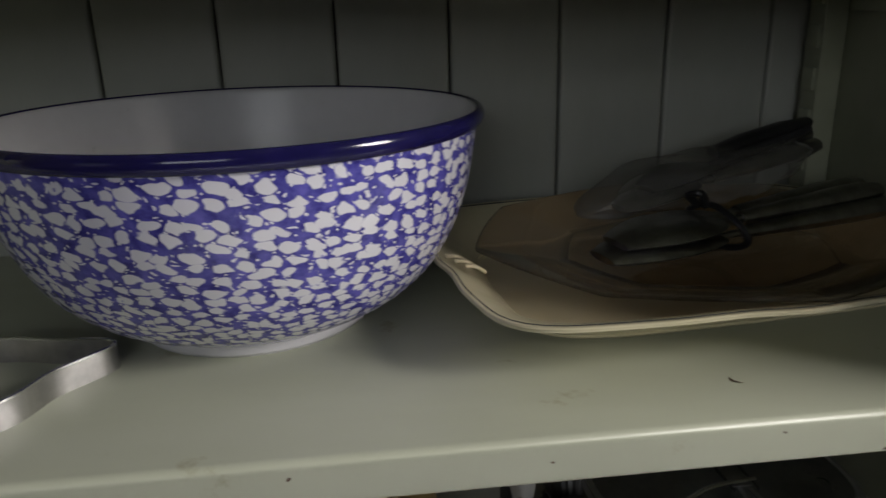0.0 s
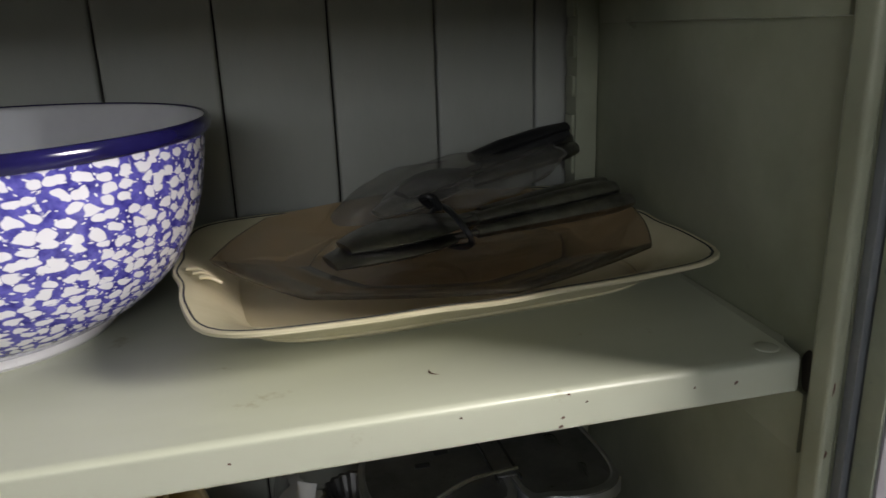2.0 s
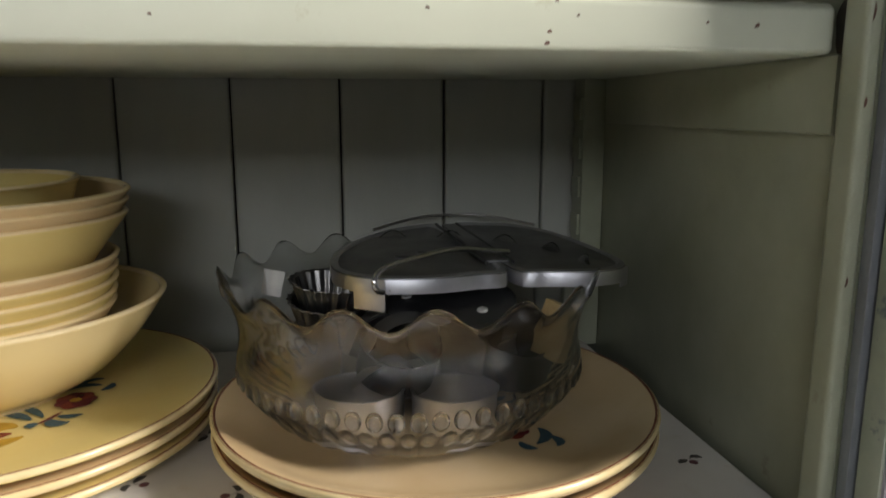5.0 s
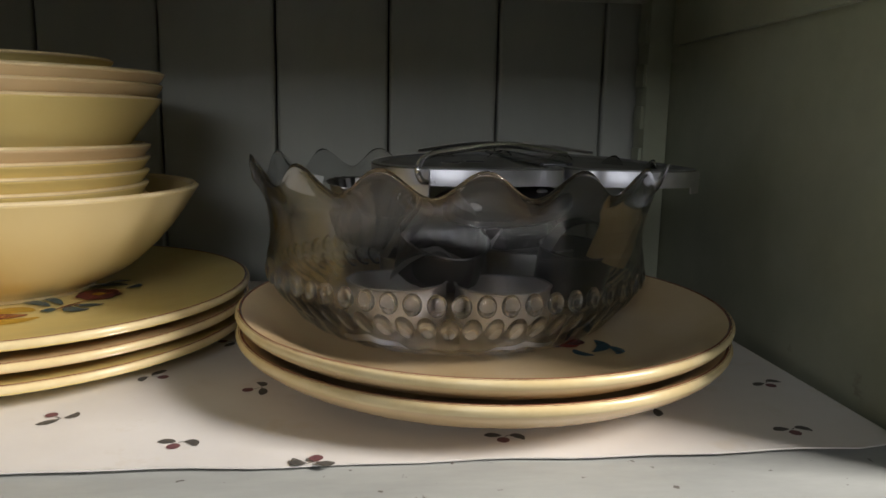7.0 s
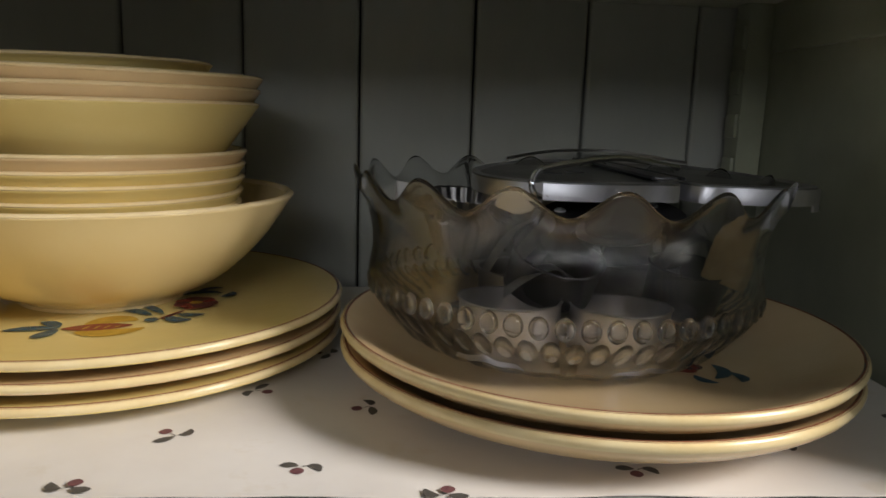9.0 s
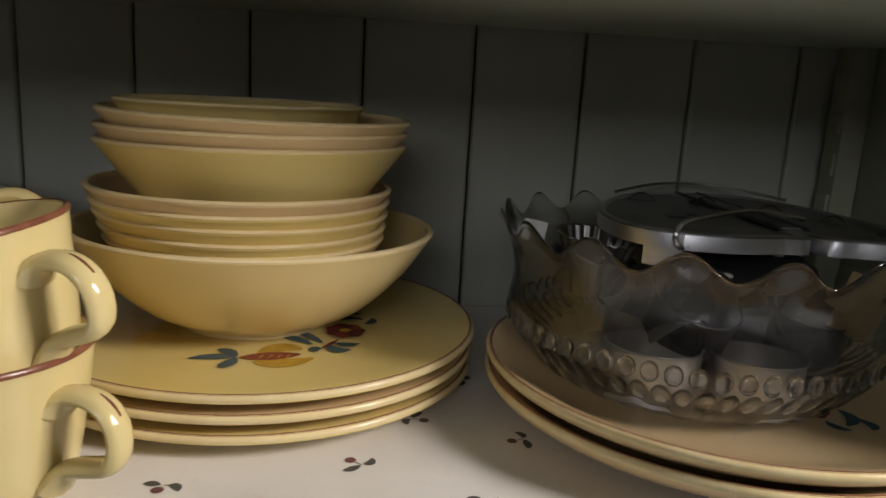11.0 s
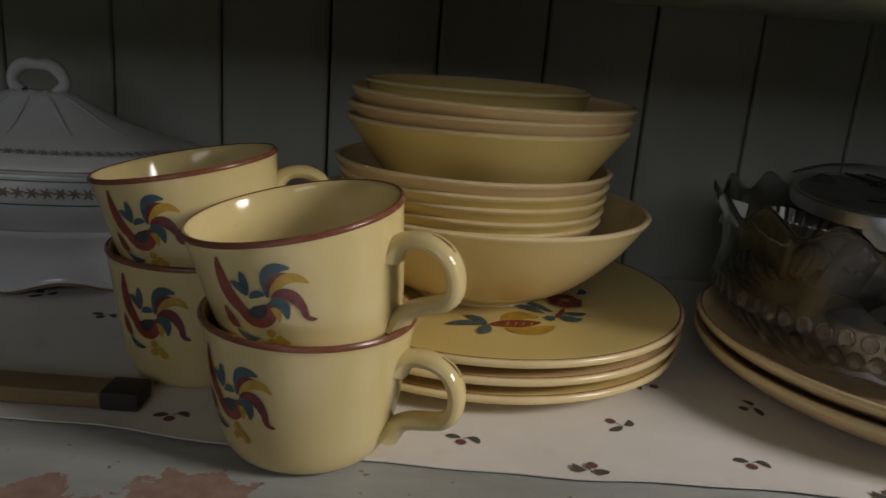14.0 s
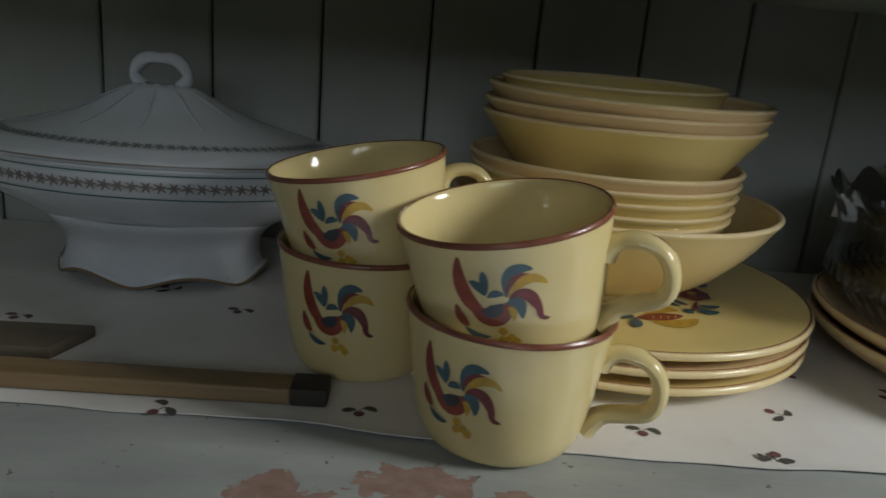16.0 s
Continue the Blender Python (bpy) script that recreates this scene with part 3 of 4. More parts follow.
def flower_print(parent, z, at):
    """The painted spray: a seed pod, yellow leaves, blue leaves and a red bloom."""
    spray = new("painted_spray")
    spray.parent = parent
    tagged(spray, "painted red, blue and yellow flower spray")
    inks = [("painted_petal", "red"), ("painted_leaf", "blue"), ("painted_frond", "yellow"), ("painted_stem", "maroon")]
    pl = lambda u, v: (u, v, z(math.hypot(u, v)) + 0.00004 * len(spray.children))

    def S(slot, a, b, c, w):
        bm = bmesh.new()
        stroke(bm, 0, a, b, c, w, pl)
        part(inks[slot][0], bm, ink[inks[slot][1]], spray)
    ox, oy, rot = at
    c, s = math.cos(radians(rot)), math.sin(radians(rot))
    q = lambda x, y: (ox + c * x - s * y, oy + s * x + c * y)
    S(2, q(0.008, -0.006), q(0.022, -0.016), q(0.040, -0.002), 0.013)
    S(2, q(0.010, 0.006), q(0.022, 0.022), q(0.034, 0.012), 0.014)
    S(0, q(0.0, 0.0), q(0.016, 0.001), q(0.033, 0.004), 0.0125)
    for i in range(4):
        S(2, q(0.010 + 0.005 * i, -0.002), q(0.0115 + 0.005 * i, 0.001), q(0.013 + 0.005 * i, 0.004), 0.0009)
    S(1, q(-0.002, 0.0), q(-0.013, 0.004), q(-0.027, -0.001), 0.0085)
    S(1, q(-0.002, 0.001), q(-0.006, 0.012), q(-0.013, 0.013), 0.0075)
    S(1, q(-0.002, -0.001), q(-0.005, -0.012), q(-0.010, -0.016), 0.0085)
    S(1, q(0.040, 0.020), q(0.030, 0.034), q(0.022, 0.034), 0.007)
    S(1, q(0.046, 0.022), q(0.038, 0.040), q(0.028, 0.044), 0.006)
    S(1, q(0.038, 0.010), q(0.042, 0.012), q(0.045, 0.011), 0.0085)
    S(1, q(0.050, 0.018), q(0.052, 0.006), q(0.062, 0.010), 0.009)
    S(1, q(0.054, 0.022), q(0.060, 0.016), q(0.068, 0.020), 0.0065)
    S(3, q(0.045, 0.012), q(0.050, 0.018), q(0.056, 0.028), 0.003)
    for i in range(7):
        a = 2 * math.pi * i / 7
        S(0 if i % 2 else 3, q(0.061, 0.044), q(0.061 + 0.008 * math.cos(a), 0.044 + 0.010 * math.sin(a)), q(0.061 + 0.0125 * math.cos(a), 0.044 + 0.0145 * math.sin(a)), 0.012)
    S(2, q(0.0574, 0.044), q(0.061, 0.044), q(0.0646, 0.044), 0.007)
    S(1, q(0.052, 0.062), q(0.060, 0.074), q(0.074, 0.066), 0.0075)
    S(1, q(0.060, 0.070), q(0.066, 0.082), q(0.074, 0.078), 0.006)
    S(1, q(0.074, 0.056), q(0.082, 0.060), q(0.080, 0.068), 0.006)


def well(profile, off):
    """Height of the upper face of a plate at a radius."""
    k = max(range(len(profile)), key=lambda i: profile[i][0])
    up = profile[k:][::-1]
    def z(r):
        for (r0, z0), (r1, z1) in zip(up, up[1:]):
            if r0 <= r <= r1:
                return z0 + (z1 - z0) * (r - r0) / max(1e-9, r1 - r0) + off
        return up[-1][1] + off
    return z


def bowl(name, m, R, height, foot, label, group, thick=0.0038, wall=((0.38, 0.22), (0.74, 0.55)), glaze=None):
    """A footed, flaring, cream-glazed bowl."""
    t = thing(name, m, label, "bowl", group)
    f, h = foot, height
    (k1, h1), (k2, h2) = wall
    prof = smooth_profile([(0.0, 0.0025), (f - 0.004, 0.0025), (f - 0.002, 0.0), (f + 0.001, 0.0), (f + 0.002, 0.003), (f + (R - f) * k1, h * h1), (f + (R - f) * k2, h * h2), (R - 0.0020, h - 0.0048), (R, h - 0.0015),
                           (R - thick * 0.5, h), (R - thick, h - 0.002), (f + (R - f) * k2 - thick * 0.8, h * h2 + 0.0025), (f + (R - f) * k1 - thick * 0.6, h * h1 + 0.005), (f * 0.8, 0.0068), (0.0, 0.0062)])
    part("body", lathe(prof, 112), glaze or cream, t)
    # Narrow pale band that paints in the bright line along the rim.
    part("rim_line", lathe(smooth_profile([(R - thick - 0.0003, h - 0.0024), (R - thick + 0.0005, h - 0.0002), (R - thick * 0.45, h + 0.0005), (R + 0.0001, h - 0.0004), (R + 0.0004, h - 0.0011), (R - 0.0003, h - 0.0017), (R - thick * 0.5, h - 0.0024), (R - thick - 0.0003, h - 0.0024)], 2), 112), rim_highlight, t, "thin glossy rim, paler as a painted highlight")
    return t


random.seed(11)
for i in range(3):
    t = plate("dinner_plate", PLATE, pose(-0.0675 + 0.0006 * i, 0.459, 0.9 + 0.0106 * i, 0, 0, 70 * i),
              "cream yellow glazed dinner plate in a stack of three" if i < 2 else "cream yellow dinner plate painted with a flower spray", "stacked dinner plates", blush_glaze if i == 1 else cream)
    if i == 2:
        t.matrix_world = pose(-0.0663, 0.459, 0.9212)
        flower_print(t, well(PLATE, 0.00035), (0.0010, -0.077, 8))
bowl("serving_bowl", pose(-0.0705, 0.459, 0.9315, 0, 0, 20), 0.1122, 0.0635, 0.047, "large cream yellow serving bowl holding nested bowls", "nested cream bowls", 0.0042, ((0.38, 0.22), (0.74, 0.58)), buff_glaze)
for i in range(5):
    bowl("soup_bowl", pose(-0.0765 - 0.0007 * i, 0.4605, 0.9385 + 0.0077 * i, random.uniform(-0.4, 0.4), random.uniform(-0.4, 0.4), 40 * i), 0.0862 + 0.0017 * i, 0.0505, 0.044, "cream yellow shallow bowl nested in a stack" if i in (1, 2, 3) else "pinkish buff shallow bowl nested in a stack", "nested cream bowls", 0.0040, ((0.40, 0.26), (0.72, 0.62)), cream if i in (1, 2, 3) else blush_glaze)
for i in range(3):
    bowl("cereal_bowl", pose(-0.0712 + 0.0006 * i, 0.459, 0.9780 + 0.0084 * i, random.uniform(-0.4, 0.4), -0.6 + random.uniform(-0.3, 0.3), 55 * i), 0.0937, 0.0690, 0.040, "cream yellow bowl nested on top of the stack" if i == 0 else "pinkish buff bowl nested near the stack top", "nested cream bowls", 0.0040, ((0.28, 0.22), (0.64, 0.60)), cream if i == 0 else blush_glaze)
bowl("dessert_bowl", pose(-0.0800, 0.4605, 1.0168, 0.5, -0.6, 15), 0.0745, 0.0530, 0.048, "small cream yellow bowl sitting inside the topmost bowl", "nested cream bowls", 0.0038, ((0.36, 0.24), (0.72, 0.60)))

for i in range(2):
    t = plate("chop_plate", DEEP, pose(0.2135, 0.3985 - 0.0005 * i, 0.9 + 0.0140 * i) @ Matrix.Diagonal((0.998, 0.998, 1.0 if i else 1.12, 1)), "tan cream plate with brown rim under a glass bowl", "plates under the glass bowl", tan_glaze)
    if i == 1:
        flower_print(t, well(DEEP, 0.00035), (0.030, 0.042, -120))


# ---- cups ----
CUP_H = 0.0695
CUP_OUT = smooth_profile([(0.0, 0.002), (0.029, 0.002), (0.0305, 0.0), (0.0330, 0.0), (0.0375, 0.0035), (0.0412, 0.012), (0.0438, 0.025), (0.0464, 0.043), (0.0480, 0.056), (0.0494, 0.0655)])


def cup_radius(z):
    for (r0, z0), (r1, z1) in zip(CUP_OUT, CUP_OUT[1:]):
        if z0 <= z <= z1 and r0 > 0.03:
            return r0 + (r1 - r0) * (z - z0) / max(1e-9, z1 - z0)
    return CUP_OUT[-1][0]


def cup(m, handle_angle, motif_angle, motif_z, label):
    t = thing("cup", m, label, "cup", "stacked cream cups")
    inner = smooth_profile([(0.0494, 0.0655), (0.0500, 0.0680), (0.0490, CUP_H), (0.0472, 0.0680), (0.0453, 0.058), (0.0432, 0.043), (0.0406, 0.025), (0.0370, 0.013), (0.030, 0.0065), (0.0, 0.0058)])
    part("body", lathe(CUP_OUT + inner[1:], 96), cream_mug, t)
    part("rim_line", lathe([(0.0501, 0.0672), (0.0504, 0.0679), (0.0502, 0.0689), (0.0493, CUP_H + 0.0004), (0.0482, CUP_H + 0.0001), (0.0492, 0.0686), (0.0497, 0.0678), (0.0501, 0.0672)], 96), rim_brown, t, "reddish brown painted rim")
    c, s = math.cos(radians(handle_angle)), math.sin(radians(handle_angle))
    loop = [(0.0450, 0.0470), (0.0485, 0.0515), (0.0550, 0.0540), (0.0640, 0.0528), (0.0705, 0.0480), (0.0738, 0.0400), (0.0732, 0.0310), (0.0690, 0.0255), (0.0610, 0.0232), (0.0520, 0.0212), (0.0470, 0.0180), (0.0425, 0.0120)]
    pts = curve_points([(r * c, r * s, z) for r, z in loop], 4)
    part("handle", sweep(pts, 0.0066, 0.0040, (-s, c, 0), 14, taper=lambda k: 1.0 + 0.45 * max(0, 1 - k / 0.16) + 0.45 * max(0, (k - 0.84) / 0.16)), cream_mug, t)
    top = curve_points([(r * c, r * s, z) for r, z in ((0.0655, 0.0564), (0.0705, 0.0532), (0.0744, 0.0482), (0.0768, 0.0425))], 4)
    part("handle_line", sweep(top, 0.0011, 0.0007, (-s, c, 0), 6, taper=lambda k: 0.25 + 0.75 * math.sin(math.pi * k)), rim_brown, t, "brown painted stroke")
    motif = new("painted_motif")
    motif.parent = t
    tagged(motif, "plain painted strokes in red, blue and yellow")
    tints = ("red", "blue", "yellow", "maroon", "dark")
    a0 = radians(motif_angle)

    def pl(u, v):
        z = motif_z + v
        r = cup_radius(z) + 0.00020 + 0.00003 * len(motif.children)
        a = a0 + u / 0.046
        return (r * math.cos(a), r * math.sin(a), z)
    K = 1.09

    def S(slot, a, b, cc, w):
        bm = bmesh.new()
        stroke(bm, 0, (a[0] * K, a[1] * K), (b[0] * K, b[1] * K), (cc[0] * K, cc[1] * K), w * K, pl, 12)
        part("painted_stroke", bm, ink[tints[slot]], motif)
    # plain coloured strokes: a tall red curve, a fan of blue, yellow and maroon sweeps, small leaves and dots
    S(0, (-0.0125, 0.017), (-0.0165, -0.002), (-0.002, -0.010), 0.0066)
    S(0, (-0.010, -0.006), (0.000, -0.013), (0.006, -0.002), 0.0095)
    S(4, (-0.006, -0.006), (-0.001, -0.008), (0.002, -0.003), 0.0058)
    S(1, (0.004, 0.000), (0.004, 0.015), (0.014, 0.011), 0.0052)
    S(3, (0.004, 0.001), (0.006, 0.010), (0.013, 0.009), 0.0025)
    S(2, (0.005, 0.000), (0.012, 0.012), (0.0195, 0.004), 0.0042)
    S(3, (0.005, -0.001), (0.013, 0.006), (0.0175, -0.0105), 0.0050)
    S(3, (0.0150, -0.0070), (0.0170, -0.0120), (0.0205, -0.0115), 0.0022)
    S(1, (0.004, -0.003), (0.010, 0.000), (0.0095, -0.010), 0.0050)
    S(2, (0.004, -0.005), (0.007, -0.005), (0.006, -0.011), 0.0030)
    S(1, (-0.004, 0.001), (-0.006, 0.006), (-0.0095, 0.007), 0.0036)
    S(1, (-0.004, 0.001), (-0.0035, 0.007), (-0.004, 0.0115), 0.0034)
    S(1, (-0.003, 0.000), (0.000, 0.003), (0.003, 0.001), 0.0032)
    if motif_z > 0.033:
        S(0, (-0.0165, -0.004), (-0.016, -0.012), (-0.012, -0.013), 0.0045)
        S(1, (-0.014, -0.014), (-0.011, -0.019), (-0.004, -0.018), 0.0030)
        for x, y in ((0.0015, -0.0155), (0.0045, -0.0185), (0.0010, -0.0195), (0.0065, -0.0205)):
            S(2, (x - 0.0019, y), (x, y), (x + 0.0019, y), 0.0038)
    return t


def tipped(x, y, z, lean, nod=0.0):
    """A cup whose rim centre is at x, y, z, leaning to its left and nodding forward."""
    turn = pose(0, 0, 0, nod, -lean, 0)
    b = Vector((x, y, z)) - (turn @ Vector((0, 0, CUP_H)))
    return Matrix.Translation(b) @ turn


cup(pose(-0.1604, 0.2935, 0.8995) @ Matrix.Diagonal((1.015, 1.015, 1, 1)), -18, -126, 0.0415, "cream yellow cup with brown rim standing on the shelf")
cup(tipped(-0.1690, 0.2935, 1.0158, 11, 3.0) @ Matrix.Diagonal((1.012, 1.012, 1, 1)), -21, -104, 0.045, "cream yellow cup leaning inside another cup")
cup(pose(-0.2345, 0.3690, 0.9) @ Matrix.Diagonal((1.01, 1.01, 1.07, 1)), -14, -108, 0.044, "cream yellow cup standing behind in the shade")
cup(tipped(-0.2430, 0.3680, 1.0208, 11, 1.0), 12, -106, 0.046, "cream yellow cup tipped on top of another cup")


# ---- glass bowl and its contents ----
GX, GY, GZ = 0.2005, 0.4205, 0.9194


def glass_bowl():
    t = thing("glass_bowl", pose(GX, GY, GZ), "clear pressed glass bowl with scalloped rim and thumbprint rows", "bowl")

    def warp(a, r, z):
        k = max(0.0, (z - 0.058) / 0.034)
        rr, zz = r, z
        if r > 0.03:
            zz = z + k * k * 0.0066 * math.cos(16 * a + 0.5)
            rr = r * (1 + 0.014 * k * math.cos(16 * a + 0.5))
            if z < 0.030 and r > 0.05:
                rr += 0.0009 * math.cos(36 * a)
        return (rr * math.cos(a), rr * math.sin(a), zz)
    prof = smooth_profile([(0.0, 0.0015), (0.066, 0.0015), (0.070, 0.0), (0.080, 0.0008), (0.092, 0.0075), (0.1010, 0.0190), (0.1090, 0.0300), (0.1110, 0.0400), (0.1090, 0.0520), (0.1095, 0.0650), (0.1130, 0.0780), (0.1180, 0.0885),
                           (0.1190, 0.0902), (0.1172, 0.0905), (0.1100, 0.0790), (0.1062, 0.0650), (0.1058, 0.0520), (0.1075, 0.0400), (0.1050, 0.0300), (0.0970, 0.0205), (0.084, 0.0105), (0.070, 0.0052), (0.0, 0.0048)], 3)
    part("body", lathe(prof, 216, warp), clear_glass, t)
    bm = bmesh.new()
    bmesh.ops.create_uvsphere(bm, u_segments=14, v_segments=8, radius=1)
    bead = bm
    for v in bead.verts:
        v.co = Vector((v.co.x * 0.0019, v.co.y * 0.0048, v.co.z * 0.0056))
    first = None
    for row, (r, z, n, off, lean) in enumerate(((0.1100, 0.0345, 60, 0.0, 6), (0.1028, 0.0215, 60, 0.5, -40))):
        for i in range(n):
            a = 2 * math.pi * (i + off) / n
            if first is None:
                first = ob = part("thumbprint", bead, clear_glass, t)
            else:
                ob = new("thumbprint", first.data)
                ob.parent = t
            ob.matrix_basis = pose(r * math.cos(a), r * math.sin(a), z, 0, 0, math.degrees(a)) @ pose(0, 0, 0, 0, -lean, 0) @ Matrix.Diagonal((1, 1, 1 + 0.5 * row, 1))


glass_bowl()


def fluted_tin(x, y, z, lean, label):
    t = thing("tart_tin", pose(x, y, z, lean, 4, 0), label, "baking tin", "small fluted tins")
    w = lambda a, r, zz: (r * (1 + 0.035 * math.cos(22 * a)) * math.cos(a), r * (1 + 0.035 * math.cos(22 * a)) * math.sin(a), zz)
    part("body", lathe([(0.0, 0.0), (0.019, 0.0), (0.0265, 0.020), (0.0285, 0.0205), (0.0283, 0.0212), (0.0258, 0.0205), (0.0184, 0.0008), (0.0, 0.0008)], 132, w), tin_grey, t)


def ring_cutter(x, y, z, r, h, mat, label, tilt=0, grip=True):
    t = thing("biscuit_cutter", pose(x, y, z, tilt, 0, 20), label, "cookie cutter", "biscuit cutters in the bowl")
    part("ring", lathe([(r, 0.0), (r, h - 0.001), (r + 0.0012, h), (r + 0.0004, h + 0.0006), (r - 0.0006, h), (r - 0.0006, 0.0), (r, 0.0)], 64), mat, t)
    if not grip:
        return
    pts = curve_points([(-r, 0, h), (-r * 0.6, 0, h + r * 0.55), (0, 0, h + r * 0.72), (r * 0.6, 0, h + r * 0.55), (r, 0, h)], 5)
    part("grip", sweep(pts, 0.005, 0.0006, (0, 1, 0), 8), mat, t)


B0 = GZ + 0.006
fluted_tin(0.148, 0.462, 0.962, 6, "dull grey fluted tart tin in the glass bowl")
fluted_tin(0.150, 0.460, 0.976, 4, "dull grey fluted tart tin stacked on another")
ring_cutter(0.163, 0.370, B0 + 0.003, 0.026, 0.025, aluminium, "shiny steel ring cutter lying in the glass bowl", 0, False)
ring_cutter(0.218, 0.361, B0 + 0.003, 0.025, 0.024, aluminium, "shiny steel ring cutter lying in the glass bowl", 0, False)
ring_cutter(0.250, 0.440, B0 + 0.002, 0.030, 0.034, dull_steel, "dull steel cutter in the glass bowl")
ring_cutter(0.190, 0.440, B0 + 0.001, 0.034, 0.030, dull_steel, "dull steel cutter in the glass bowl")
ring_cutter(0.186, 0.388, B0 + 0.030, 0.024, 0.024, black_iron, "black iron ring cutter lying in the glass bowl", 24)
ring_cutter(0.238, 0.455, B0 + 0.030, 0.030, 0.022, black_iron, "black iron ring cutter lying in the glass bowl", -12)
ring_cutter(0.268, 0.405, B0 + 0.012, 0.022, 0.030, black_iron, "black iron ring cutter lying in the glass bowl", 10)


def tin_strap():
    """A bent bright strap standing among the cutters."""
    t = thing("tin_strap", pose(0.176, 0.366, B0 + 0.031, 0, 0, 0), "bright bent tin strap lying on the ring cutters", "metal strap")
    pts = curve_points([(-0.016, 0.004, 0.000), (-0.006, 0.000, 0.010), (0.008, 0.002, 0.015), (0.018, 0.006, 0.007), (0.022, 0.010, 0.0)], 5)
    part("strip", sweep(pts, 0.0075, 0.0007, (0, 1, 0), 8), aluminium, t)


def grater_disc():
    t = thing("dark_disc", pose(0.226, 0.410, 0.988, 8, -4, 0), "black iron disc with pale rivets in the glass bowl", "kitchen gadget")
    part("disc", lathe([(0.0, 0.0), (0.040, 0.0), (0.042, 0.0015), (0.042, 0.004), (0.040, 0.0055), (0.0, 0.0055)], 48), black_iron, t)
    for a in (20, 92, 160, 230, 300):
        bm = lathe([(0.0034, 0.0), (0.0034, 0.0008), (0.0022, 0.0016), (0.0, 0.0019)], 16)
        o = part("rivet", bm, label_white, t, "pale round rivet")
        o.location = (0.029 * math.cos(radians(a)), 0.029 * math.sin(radians(a)), 0.0055)


def tan_block():
    t = thing("wooden_wedge", pose(0.281, 0.383, 0.960, 10, 16, 30), "pale wooden wedge standing in the glass bowl", "wooden wedge")
    boxed("body", -0.004, 0.004, -0.012, 0.012, 0.0, 0.034, tan_wood, t, 0.0012)


def paper_tag():
    t = thing("paper_tag", pose(0.109, 0.474, 0.984, 70, 10, -12), "creased white paper tag at the bowl rim", "paper tag")
    bm, rows = bmesh.new(), []
    for i in range(7):
        u = i / 6
        rows.append([bm.verts.new((-0.008 + 0.016 * u, v, 0.003 * math.sin(2.4 * u) + dz)) for v, dz in ((0.0, 0), (0.009, 0.001), (0.018, 0), (0.018, -0.0005), (0.009, 0.0005), (0.0, -0.0005))])
    for a, b in zip(rows, rows[1:]):
        for j in range(6):
            bm.faces.new((a[j], a[(j + 1) % 6], b[(j + 1) % 6], b[j]))
    bm.faces.new(rows[0])
    bm.faces.new(rows[-1][::-1])
    part("sheet", bm, label_white, t)


